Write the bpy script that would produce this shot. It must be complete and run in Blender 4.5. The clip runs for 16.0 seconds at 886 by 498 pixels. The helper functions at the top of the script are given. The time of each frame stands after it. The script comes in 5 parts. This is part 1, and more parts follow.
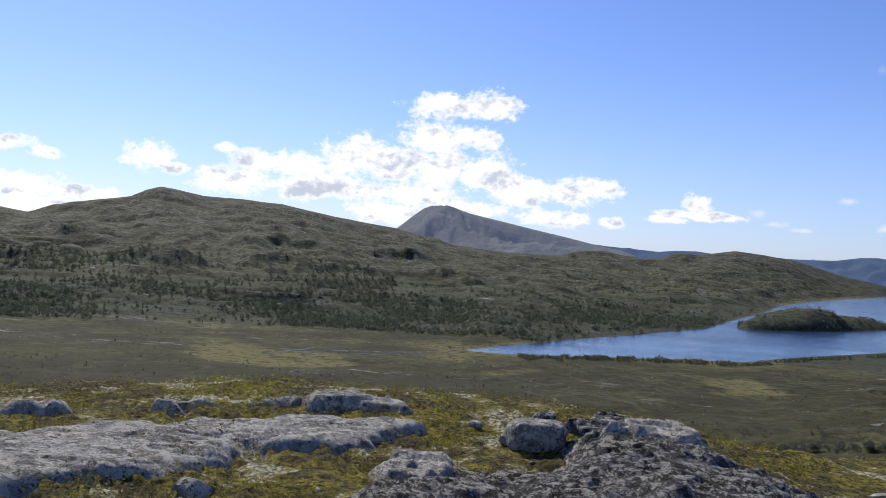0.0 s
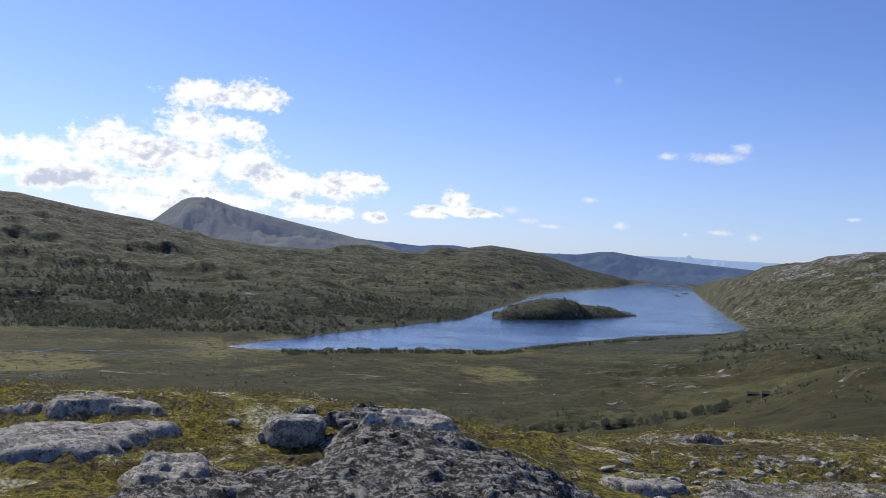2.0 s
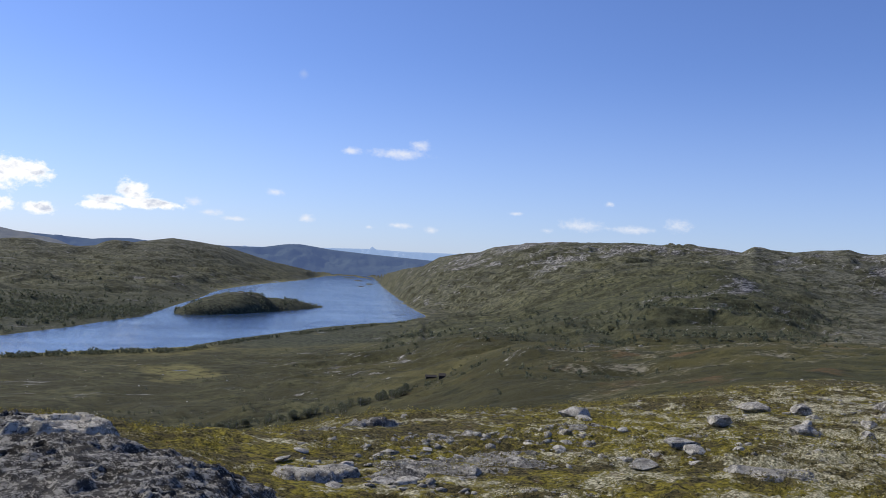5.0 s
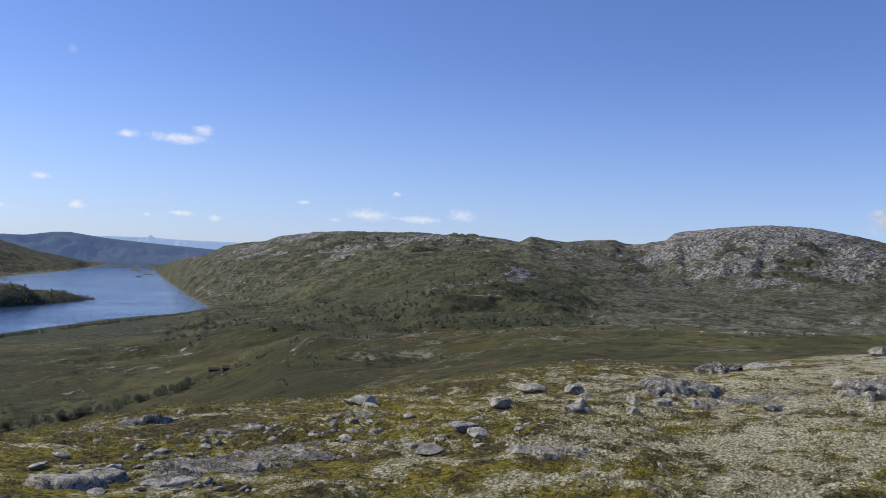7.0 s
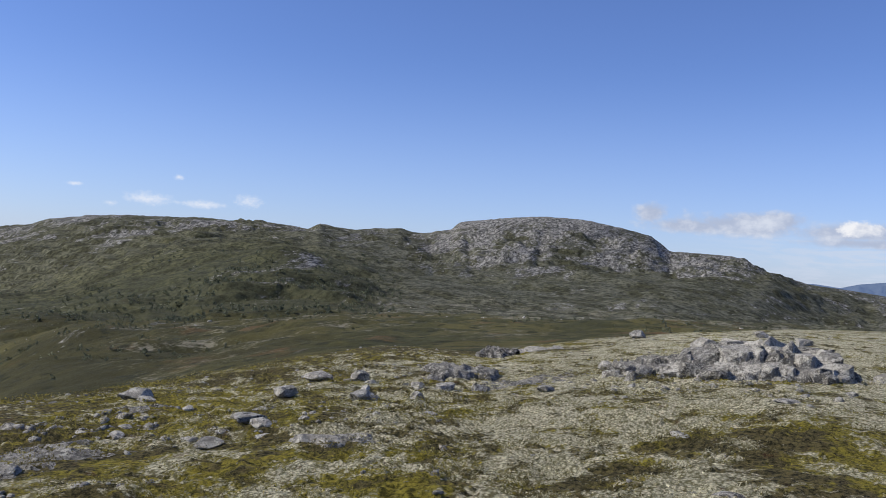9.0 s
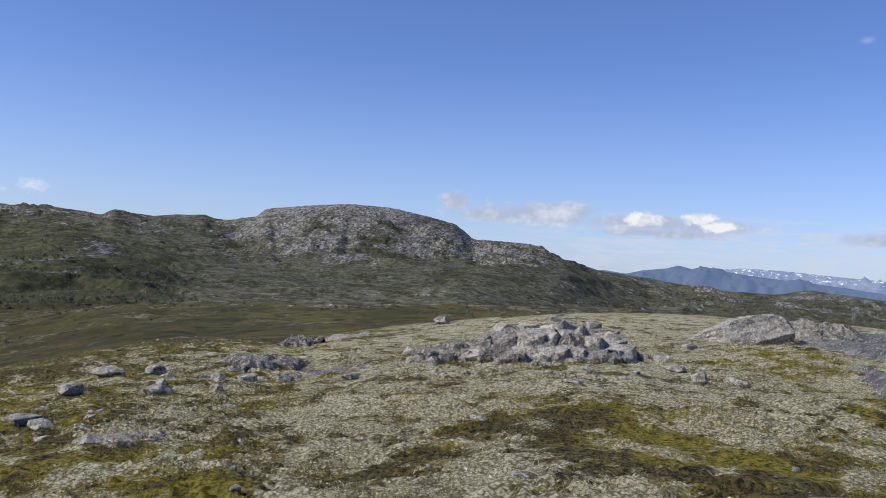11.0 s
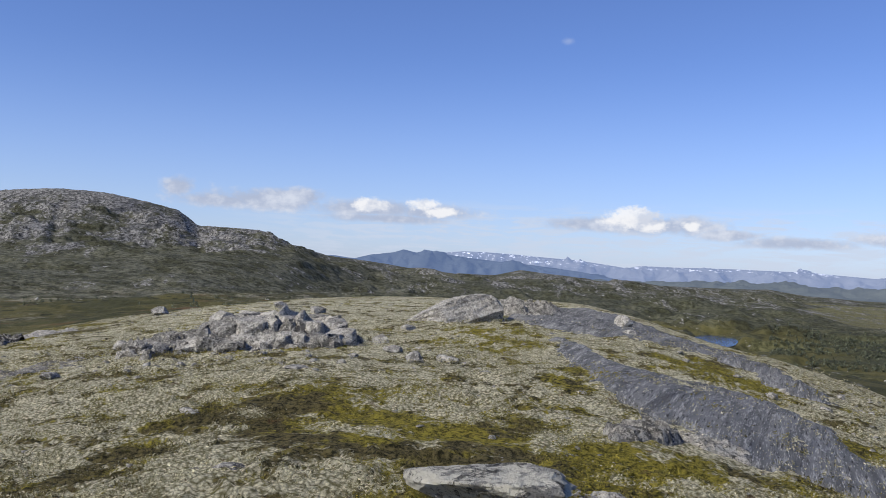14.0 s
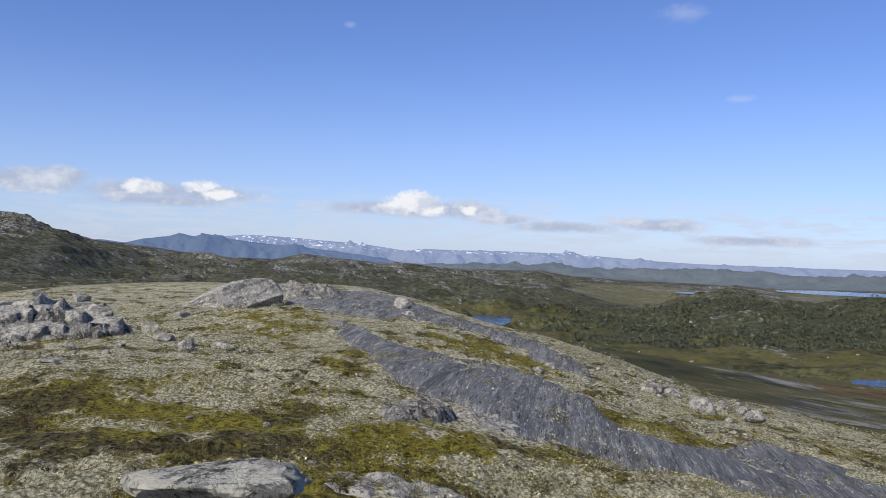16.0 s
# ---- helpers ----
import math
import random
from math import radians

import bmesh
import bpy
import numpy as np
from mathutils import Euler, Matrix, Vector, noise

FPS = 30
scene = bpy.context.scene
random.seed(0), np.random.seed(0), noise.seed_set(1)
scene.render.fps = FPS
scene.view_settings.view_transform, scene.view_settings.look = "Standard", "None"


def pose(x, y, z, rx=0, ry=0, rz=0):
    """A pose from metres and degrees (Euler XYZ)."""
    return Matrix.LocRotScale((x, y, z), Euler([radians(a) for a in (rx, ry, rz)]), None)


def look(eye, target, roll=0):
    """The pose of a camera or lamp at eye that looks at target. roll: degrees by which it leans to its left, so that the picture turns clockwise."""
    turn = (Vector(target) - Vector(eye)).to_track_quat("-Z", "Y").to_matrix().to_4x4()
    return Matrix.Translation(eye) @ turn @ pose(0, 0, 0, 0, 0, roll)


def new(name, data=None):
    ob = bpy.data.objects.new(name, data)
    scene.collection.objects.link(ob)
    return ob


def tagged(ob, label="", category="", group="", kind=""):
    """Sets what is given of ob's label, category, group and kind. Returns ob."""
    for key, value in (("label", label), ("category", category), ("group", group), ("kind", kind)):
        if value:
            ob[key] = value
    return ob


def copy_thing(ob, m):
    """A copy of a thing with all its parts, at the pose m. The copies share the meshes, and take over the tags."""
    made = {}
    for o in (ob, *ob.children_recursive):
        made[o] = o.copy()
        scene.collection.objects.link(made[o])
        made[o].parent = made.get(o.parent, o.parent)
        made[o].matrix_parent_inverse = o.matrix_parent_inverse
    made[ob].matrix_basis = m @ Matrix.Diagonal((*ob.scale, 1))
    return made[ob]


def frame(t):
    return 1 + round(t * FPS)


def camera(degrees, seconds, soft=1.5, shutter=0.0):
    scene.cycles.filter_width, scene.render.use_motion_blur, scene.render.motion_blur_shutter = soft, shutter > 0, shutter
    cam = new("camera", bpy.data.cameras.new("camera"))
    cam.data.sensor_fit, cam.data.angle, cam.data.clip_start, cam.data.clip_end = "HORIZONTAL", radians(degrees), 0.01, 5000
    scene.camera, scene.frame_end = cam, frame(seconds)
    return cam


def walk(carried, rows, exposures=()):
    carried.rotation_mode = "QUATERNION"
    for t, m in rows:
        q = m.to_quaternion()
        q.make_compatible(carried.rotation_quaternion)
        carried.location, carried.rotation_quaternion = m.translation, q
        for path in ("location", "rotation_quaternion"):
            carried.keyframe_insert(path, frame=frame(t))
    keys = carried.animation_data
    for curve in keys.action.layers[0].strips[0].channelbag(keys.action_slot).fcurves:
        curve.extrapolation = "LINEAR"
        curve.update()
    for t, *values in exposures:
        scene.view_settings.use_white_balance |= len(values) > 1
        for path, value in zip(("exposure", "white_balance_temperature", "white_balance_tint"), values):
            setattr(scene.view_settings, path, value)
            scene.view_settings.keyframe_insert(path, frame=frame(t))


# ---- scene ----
cam = camera(54.2, 16.0, soft=0.9)

PATH = [
    (0.0, pose(-0.000, -0.000, 1.600, 89.65, -3.68, -0.61)),
    (0.5, pose(0.016, -0.002, 1.598, 89.80, -3.50, -4.43)),
    (1.0, pose(0.028, -0.027, 1.602, 89.94, -3.59, -8.44)),
    (1.5, pose(0.022, -0.097, 1.613, 90.10, -3.69, -12.17)),
    (2.0, pose(0.027, -0.095, 1.623, 90.26, -3.81, -16.15)),
    (2.5, pose(0.042, -0.092, 1.622, 90.43, -3.86, -19.87)),
    (3.0, pose(0.070, -0.116, 1.619, 90.62, -3.73, -23.74)),
    (3.5, pose(0.102, -0.101, 1.613, 90.75, -3.58, -27.08)),
    (4.0, pose(0.126, -0.099, 1.607, 90.87, -3.46, -30.30)),
    (6.5, pose(0.385, 0.126, 1.556, 91.06, -3.01, -47.02)),
    (7.0, pose(0.422, 0.153, 1.550, 91.06, -3.07, -50.72)),
    (7.5, pose(0.435, 0.162, 1.549, 91.07, -3.21, -54.12)),
    (8.0, pose(0.440, 0.151, 1.549, 91.05, -3.20, -57.71)),
    (8.5, pose(0.465, 0.170, 1.544, 91.06, -3.24, -61.09)),
    (9.0, pose(0.477, 0.159, 1.551, 91.02, -3.41, -64.66)),
    (9.5, pose(0.470, 0.162, 1.553, 90.99, -3.46, -67.93)),
    (12.0, pose(0.628, 0.096, 1.562, 90.89, -2.91, -83.27)),
    (12.5, pose(0.620, 0.063, 1.563, 90.86, -2.66, -86.12)),
    (13.0, pose(0.618, 0.015, 1.565, 90.86, -2.39, -89.17)),
    (13.5, pose(0.638, -0.032, 1.550, 90.89, -2.27, -92.01)),
    (14.0, pose(0.598, -0.040, 1.567, 90.83, -2.20, -95.16)),
    (14.5, pose(0.595, -0.050, 1.574, 90.66, -2.09, -98.32)),
    (15.0, pose(0.602, -0.067, 1.578, 90.49, -1.97, -101.92)),
    (15.5, pose(0.622, -0.090, 1.576, 90.34, -1.90, -105.45)),
    (16.0, pose(0.667, -0.120, 1.563, 90.23, -1.83, -109.48)),
]
walk(cam, PATH)

# ---------------------------------------------------------------- light
SUN_AZ, SUN_EL = -28.0, 41.0          # degrees clockwise from +y, and above the horizon


def way(az, el):
    a, e = radians(az), radians(el)
    return Vector((math.sin(a) * math.cos(e), math.cos(a) * math.cos(e), math.sin(e)))


sun = new("sun", bpy.data.lights.new("sun", "SUN"))
sun.data.energy, sun.data.angle, sun.data.color = 4.7, radians(0.53), (1.0, 0.94, 0.84)
sun.matrix_world = look(way(SUN_AZ, SUN_EL) * 100, (0, 0, 0))


class Nodes:
    """A short way to write node trees."""

    def __init__(self, tree):
        self.t = tree
        tree.nodes.clear()

    def add(self, kind, **kw):
        n = self.t.nodes.new(kind)
        for k, v in kw.items():
            if k == "op":
                n.operation = v
            elif k == "blend":
                n.blend_type = v
            elif k == "dtype":
                n.data_type = v
            elif k == "dims":
                n.noise_dimensions = v
            elif k == "feature":
                n.feature = v
            elif k == "inv":
                n.invert = v
        return n

    def put(self, value, socket):
        if isinstance(value, bpy.types.NodeSocket):
            self.t.links.new(value, socket)
        elif value is not None:
            socket.default_value = value

    def m(self, op, a, b=None, c=None, clamp=False):
        n = self.add("ShaderNodeMath", op=op)
        n.use_clamp = clamp
        for v, s in zip((a, b, c), n.inputs):
            self.put(v, s)
        return n.outputs[0]

    def ramp(self, v, lo, hi, a=0.0, b=1.0, smooth=True):
        n = self.add("ShaderNodeMapRange")
        n.interpolation_type = "SMOOTHSTEP" if smooth else "LINEAR"
        for i, x in enumerate((v, lo, hi, a, b)):
            self.put(x, n.inputs[i])
        return n.outputs[0]

    def mix(self, f, a, b, blend="MIX"):
        n = self.add("ShaderNodeMix", dtype="RGBA", blend=blend)
        self.put(f, n.inputs[0])
        for v, s in ((a, n.inputs[6]), (b, n.inputs[7])):
            self.put((*v, 1) if isinstance(v, tuple) and len(v) == 3 else v, s)
        return n.outputs[2]

    def noise(self, vec, scale, detail=4.0, rough=0.55, dist=0.0):
        n = self.add("ShaderNodeTexNoise", dims="3D")
        self.put(vec, n.inputs["Vector"])
        n.inputs["Scale"].default_value, n.inputs["Detail"].default_value = scale, detail
        n.inputs["Roughness"].default_value, n.inputs["Distortion"].default_value = rough, dist
        return n.outputs["Fac"]

    def voro(self, vec, scale, feature="F1", rnd=1.0):
        n = self.add("ShaderNodeTexVoronoi", feature=feature)
        self.put(vec, n.inputs["Vector"])
        n.inputs["Scale"].default_value, n.inputs["Randomness"].default_value = scale, rnd
        return n.outputs["Distance"]

    def scaled(self, vec, s):
        n = self.add("ShaderNodeVectorMath", op="MULTIPLY")
        self.put(vec, n.inputs[0])
        n.inputs[1].default_value = s
        return n.outputs[0]

    def attr(self, name):
        n = self.add("ShaderNodeAttribute")
        n.attribute_name = name
        return n.outputs["Fac"]


world = bpy.data.worlds.new("sky")
scene.world = world
world.use_nodes = True
W = Nodes(world.node_tree)
sky = W.add("ShaderNodeTexSky")
sky.sky_type, sky.sun_disc = "NISHITA", False
sky.sun_elevation, sky.sun_rotation = radians(SUN_EL), radians(SUN_AZ)
sky.altitude, sky.air_density, sky.dust_density, sky.ozone_density = 900, 1.0, 0.6, 2.0
gen = W.add("ShaderNodeTexCoord").outputs["Generated"]
sep = W.add("ShaderNodeSeparateXYZ")
W.put(gen, sep.inputs[0])
az = W.m("MULTIPLY", W.m("ARCTAN2", sep.outputs[0], sep.outputs[1]), 180 / math.pi)
el = W.m("MULTIPLY", W.m("ARCSINE", sep.outputs[2]), 180 / math.pi)
flat = W.add("ShaderNodeCombineXYZ")
W.put(az, flat.inputs[0])
W.put(W.m("MULTIPLY", el, 1.35), flat.inputs[1])
warp = W.m("MULTIPLY", W.m("SUBTRACT", W.noise(flat.outputs[0], 0.36, 6, 0.54), 0.5), 1.0)
warp2 = W.m("SUBTRACT", W.noise(flat.outputs[0], 1.1, 6, 0.58), 0.5)


tatter = W.m("SUBTRACT", W.noise(flat.outputs[0], 2.6, 5, 0.6), 0.5)


def cloud_bank(puffs, rough, edge, fray=0.0, fill=0.0):
    """How thickly cloud covers a direction: rounded heaps (azimuth, height, half width, half height), frayed by noise."""
    field = None
    for a, e, w, h in puffs:
        dx = W.m("DIVIDE", W.m("SUBTRACT", az, a), w)
        dy = W.m("DIVIDE", W.m("SUBTRACT", el, e), h)
        d = W.m("SUBTRACT", 1.0, W.m("SQRT", W.m("ADD", W.m("MULTIPLY", dx, dx), W.m("MULTIPLY", dy, dy))))
        field = d if field is None else W.m("MAXIMUM", field, d)
    field = W.m("ADD", field, W.m("MULTIPLY", warp, rough))
    field = W.m("ADD", field, W.m("MULTIPLY", warp2, rough * 0.45))
    if fray:
        field = W.m("ADD", field, W.m("MULTIPLY", tatter, fray))
    return field, W.ramp(W.m("ADD", field, fill), 0.0, edge)


# heaps of fair-weather cloud: azimuth, height, half width, half height in degrees
HEAPS_NEAR_SUN = ((0.6, 9.0, 3.56, 0.9), (3.2, 9.3, 1.95, 1.01), (-0.6, 6.7, 2.32, 1.27), (2.0, 7.1, 1.8, 0.97), (-5.5, 5.3, 2.55, 1.42), (-2.9, 5.0, 2.81, 1.35), (-9.5, 4.5, 2.32, 1.05), (-12.2, 4.6, 1.87, 0.82), (-13.8, 5.2, 0.9, 0.45), (-0.1, 4.9, 3.18, 1.5), (2.9, 4.7, 2.62, 1.35), (-8.0, 3.2, 4.87, 0.97), (-12.7, 3.3, 3.0, 0.94), (-2.0, 3.1, 4.31, 0.97), (4.9, 3.9, 2.81, 1.27), (-3.1, 1.9, 3.37, 0.75))
HEAPS_BESIDE = ((8.4, 3.8, 2.32, 0.97), (10.6, 4.3, 1.8, 0.82), (7.6, 2.1, 2.62, 0.6), (11.6, 2.1, 1.05, 0.41), (-18.4, 4.4, 1.72, 0.9), (-16.8, 3.7, 0.94, 0.45), (-14.7, 2.8, 1.5, 0.56), (-26.4, 4.4, 1.35, 0.56), (-24.5, 3.9, 0.9, 0.41), (-25.8, 1.9, 2.47, 0.97), (-21.9, 1.7, 2.47, 0.56), (-24.8, 0.8, 3.37, 0.6), (16.9, 3.5, 1.05, 0.71), (17.4, 2.8, 3.15, 0.37), (15.0, 2.5, 1.57, 0.3), (1.8, 2.4, 4.12, 0.67))
SMALL_PUFFS = ((20.4, 3.1, 0.9, 0.34), (21.5, 2.5, 0.9, 0.26), (23.0, 2.2, 0.97, 0.15), (30.3, 7.1, 0.67, 0.26), (33.6, 7.1, 1.95, 0.34), (34.8, 7.7, 0.75, 0.45), (25.5, 4.1, 0.71, 0.22), (27.6, 2.5, 0.52, 0.26), (31.7, 2.2, 0.3, 0.19), (33.6, 2.4, 0.75, 0.19), (35.8, 2.2, 0.45, 0.22), (41.4, 3.6, 0.45, 0.15), (43.4, 2.6, 0.52, 0.19), (45.4, 3.0, 1.42, 0.41), (47.4, 4.5, 0.34, 0.19), (48.9, 2.9, 1.69, 0.26), (51.7, 3.3, 1.01, 0.49))
GREY_BANK = ((78.0, 4.1, 0.97, 0.67), (80.7, 3.4, 3.18, 0.49), (83.6, 3.6, 4.19, 0.75), (85.9, 3.9, 1.57, 0.6), (90.4, 3.3, 4.49, 0.6), (94.3, 3.2, 3.18, 0.56), (91.4, 2.7, 4.68, 0.37), (105.7, 2.8, 4.87, 0.49), (108.5, 2.8, 4.87, 0.6), (111.0, 2.8, 1.2, 0.67), (113.3, 2.3, 2.06, 0.37), (117.2, 1.9, 3.56, 0.41), (123.3, 2.2, 2.81, 0.41), (70.0, 2.6, 2.25, 0.52), (123.6, 2.1, 2.47, 0.41), (129.1, 1.3, 3.93, 0.34))
LIT_TOPS = ((90.3, 3.5, 1.42, 0.56), (93.6, 3.7, 1.27, 0.6), (94.9, 3.2, 1.5, 0.45), (107.5, 3.3, 2.25, 0.82), (108.6, 2.8, 1.5, 0.52), (111.0, 2.8, 0.67, 0.37))
WISPS = ((26.9, 11.8, 0.4, 0.4), (124.7, 15.4, 1.95, 0.75), (128.0, 10.1, 1.35, 0.34), (102.9, 14.5, 0.52, 0.3))

f1, c1 = cloud_bank(HEAPS_NEAR_SUN + HEAPS_BESIDE, 2.3, 0.62, 1.0, 0.14)
f2, c2 = cloud_bank(SMALL_PUFFS, 1.7, 1.5, 1.5, 0.25)
f3, c3 = cloud_bank(GREY_BANK, 1.8, 0.8, 0.35, 0.26)
f4, c4 = cloud_bank(LIT_TOPS, 1.6, 0.6, 1.0, 0.05)
f5, c5 = cloud_bank(WISPS, 2.0, 1.0)
# thin streaks low over the snowy range
low = W.add("ShaderNodeCombineXYZ")
W.put(W.m("MULTIPLY", az, 0.35), low.inputs[0])
W.put(W.m("MULTIPLY", el, 2.2), low.inputs[1])
streak = W.ramp(W.noise(low.outputs[0], 1.0, 6, 0.62, 0.4), 0.42, 0.62)
streak = W.m("MULTIPLY", streak, W.m("MULTIPLY", W.ramp(el, 4.4, 2.6), W.ramp(az, 78, 92)))
# the sky's own colour, deeper away from the sun and paler low down
deep = W.mix(1.0, sky.outputs[0], (0.79, 0.918, 1.38), "MULTIPLY")
haze = W.m("MULTIPLY", W.ramp(el, 14, -2), 0.30)
tint = W.mix(haze, deep, (5.9, 7.1, 9.7))
# heaps are bright towards the sun, up and to one side, and grey in the hollows behind


def billow(scale, aside, up):
    far_side = W.add("ShaderNodeVectorMath", op="ADD")
    W.put(flat.outputs[0], far_side.inputs[0])
    far_side.inputs[1].default_value = (aside, up, 0)
    return W.m("SUBTRACT", W.noise(far_side.outputs[0], scale, 5, 0.55), W.noise(flat.outputs[0], scale, 5, 0.55))


hollow = W.m("ADD", billow(0.30, -0.5, 1.0), W.m("MULTIPLY", billow(0.9, -0.2, 0.4), 0.4))
shade = W.m("MULTIPLY", W.ramp(hollow, -0.02, 0.17), W.ramp(f1, 0.12, 0.6))
white = W.mix(W.m("MULTIPLY", shade, 0.9), (10.6, 10.6, 10.7), (5.4, 6.0, 7.4))
tint = W.mix(W.m("MULTIPLY", streak, 0.7), tint, (6.0, 6.7, 8.1))
tint = W.mix(c1, tint, white)
tint = W.mix(W.m("MULTIPLY", c2, 0.72), tint, (8.9, 9.0, 9.5))
tint = W.mix(W.m("MULTIPLY", c3, 0.92), tint, W.mix(W.ramp(W.m("ADD", warp, warp2), -0.15, 0.35), (4.4, 5.0, 6.5), (6.9, 7.3, 8.3)))
tint = W.mix(W.m("MULTIPLY", c4, 0.88), tint, W.mix(W.ramp(hollow, 0.0, 0.2), (9.4, 9.4, 9.6), (6.6, 7.0, 8.0)))
tint = W.mix(W.m("MULTIPLY", c5, 0.25), tint, (6.5, 7.0, 8.2))
bg = W.add("ShaderNodeBackground")
W.put(tint, bg.inputs[0])
bg.inputs[1].default_value = 0.1
out = W.add("ShaderNodeOutputWorld")
W.t.links.new(bg.outputs[0], out.inputs[0])


# ---------------------------------------------------------------- helpers for things
def material(name):
    m = bpy.data.materials.new(name)
    m.use_nodes = True
    n = Nodes(m.node_tree)
    out, bsdf = n.add("ShaderNodeOutputMaterial"), n.add("ShaderNodeBsdfPrincipled")
    n.t.links.new(bsdf.outputs[0], out.inputs[0])
    return m, n, bsdf


def bump(n, bsdf, height, strength, distance):
    b = n.add("ShaderNodeBump")
    b.inputs["Strength"].default_value, b.inputs["Distance"].default_value = strength, distance
    n.put(height, b.inputs["Height"])
    n.put(b.outputs[0], bsdf.inputs["Normal"])


def mesh_from(name, verts, faces, mat, smooth=True):
    me = bpy.data.meshes.new(name)
    me.from_pydata(verts, [], faces)
    me.materials.append(mat)
    if smooth:
        me.shade_smooth()
    return me


def fast_mesh(name, v, q, mat, smooth=True):
    """A mesh from arrays: v (n, 3), q (m, 3 or 4)."""
    me = bpy.data.meshes.new(name)
    k = q.shape[1]
    me.vertices.add(len(v))
    me.vertices.foreach_set("co", np.ascontiguousarray(v, dtype=np.float32).ravel())
    me.loops.add(q.size)
    me.loops.foreach_set("vertex_index", np.ascontiguousarray(q, dtype=np.int32).ravel())
    me.polygons.add(len(q))
    me.polygons.foreach_set("loop_start", np.arange(0, q.size, k, dtype=np.int32))
    me.polygons.foreach_set("loop_total", np.full(len(q), k, dtype=np.int32))
    me.update(calc_edges=True)
    me.materials.append(mat)
    if smooth:
        me.shade_smooth()
    return me


def part(name, bm, mat, parent, label=""):
    me = bpy.data.meshes.new(name)
    bm.to_mesh(me)
    bm.free()
    me.materials.append(mat)
    ob = new(name, me)
    ob.parent = parent
    return tagged(ob, label)


# gradient-free lattice noise, for arrays
def lattice(ix, iy, seed):
    h = (ix.astype(np.int64) * 374761393 + iy.astype(np.int64) * 668265263 + seed * 982451653) & 0x7FFFFFFF
    h = ((h ^ (h >> 13)) * 1274126177) & 0x7FFFFFFF
    return ((h ^ (h >> 16)) & 0xFFFF) / 65535.0


def soft_noise(x, y, seed):
    x0, y0 = np.floor(x), np.floor(y)
    fx, fy = x - x0, y - y0
    fx, fy = fx * fx * fx * (fx * (fx * 6 - 15) + 10), fy * fy * fy * (fy * (fy * 6 - 15) + 10)
    a, b = lattice(x0, y0, seed), lattice(x0 + 1, y0, seed)
    c, d = lattice(x0, y0 + 1, seed), lattice(x0 + 1, y0 + 1, seed)
    return (a + (b - a) * fx) * (1 - fy) + (c + (d - c) * fx) * fy - 0.5


def fbm(x, y, octaves, seed, gain=0.5):
    total, amp = 0, 1.0
    for o in range(octaves):
        total = total + amp * soft_noise(x * 2 ** o * 0.98 + 17.3 * o, y * 2 ** o * 0.98 - 9.1 * o, seed + o)
        amp *= gain
    return total


def curve(xs, ys, x):
    """Shape-keeping cubic through the knots (xs, ys) at x; ys may have one column a knot."""
    xs, ys = np.asarray(xs, float), np.asarray(ys, float)
    h, dl = np.diff(xs), np.diff(ys) / np.diff(xs)
    s = np.zeros_like(ys)
    ok = dl[1:] * dl[:-1] > 0
    w1, w2 = 2 * h[1:] + h[:-1], h[1:] + 2 * h[:-1]
    with np.errstate(divide="ignore", invalid="ignore"):
        s[1:-1] = np.where(ok, (w1 + w2) / (w1 / dl[:-1] + w2 / dl[1:]), 0)
    s[0], s[-1] = dl[0], dl[-1]
    x = np.clip(x, xs[0], xs[-1])
    i = np.clip(np.searchsorted(xs, x, side="right") - 1, 0, len(xs) - 2)
    t = (x - xs[i]) / h[i]
    return ((1 + 2 * t) * (1 - t) ** 2 * ys[i] + t * (1 - t) ** 2 * h[i] * s[i] + t * t * (3 - 2 * t) * ys[i + 1] + t * t * (t - 1) * h[i] * s[i + 1])


# ---------------------------------------------------------------- the lie of the land
# Lines that run round the hilltop, by azimuth: distance and height in metres or as an angle from the eye.
EYE, LAKE = 1.6, -78.4
STATIONS = (-60, -27, -13, 0, 10, 20, 28, 36, 43, 50, 57, 64, 71, 78, 85, 92, 99, 106, 113, 120, 128, 137, 175)
BROW_AZ = (-60, -26, -13, -7.5, 4, 13, 17, 21, 28.7, 35.8, 42, 47.5, 52, 57, 62, 68, 71.6, 76.6, 82, 87, 92, 99, 104, 108, 112, 117, 121, 128, 137, 175)
BROW_EL = (-11.3, -11.3, -11.1, -10.7, -11.1, -11.2, -11.6, -12.3, -11.5, -10.5, -9.7, -8.8, -7.9, -6.6, -5.7, -5.7, -5.0, -4.1, -3.3, -2.7, -2.45, -2.45, -2.6, -3.4, -4.6, -5.8, -7.0, -9.0, -10.4, -11)
BROW_R = (9, 9.2, 9.4, 9.6, 9.2, 9.0, 9, 9, 11.5, 14, 16, 18, 21, 26, 31, 31, 34, 38, 42, 46, 48, 42, 38, 32, 28, 26, 24, 20, 18, 14)
SLOPE_R = (250, 250, 250, 250, 250, 250, 200, 160, 120, 110, 110, 120, 120, 110, 120, 150, 150, 140, 110, 95, 90, 90, 200)
SLOPE_EL = (-12, -12, -12, -12, -12, -12.2, -12, -10.9, -9.1, -7.5, -5.9, -5.0, -4.6, -4.2, -3.6, -3.2, -3.5, -4.4, -5.3, -6.3, -6.9, -7.3, -9)
SHELF_R = (440, 440, 440, 440, 440, 440, 420, 400, 330, 280, 260, 260, 260, 270, 300, 400, 400, 400, 400, 340, 320, 300, 440)
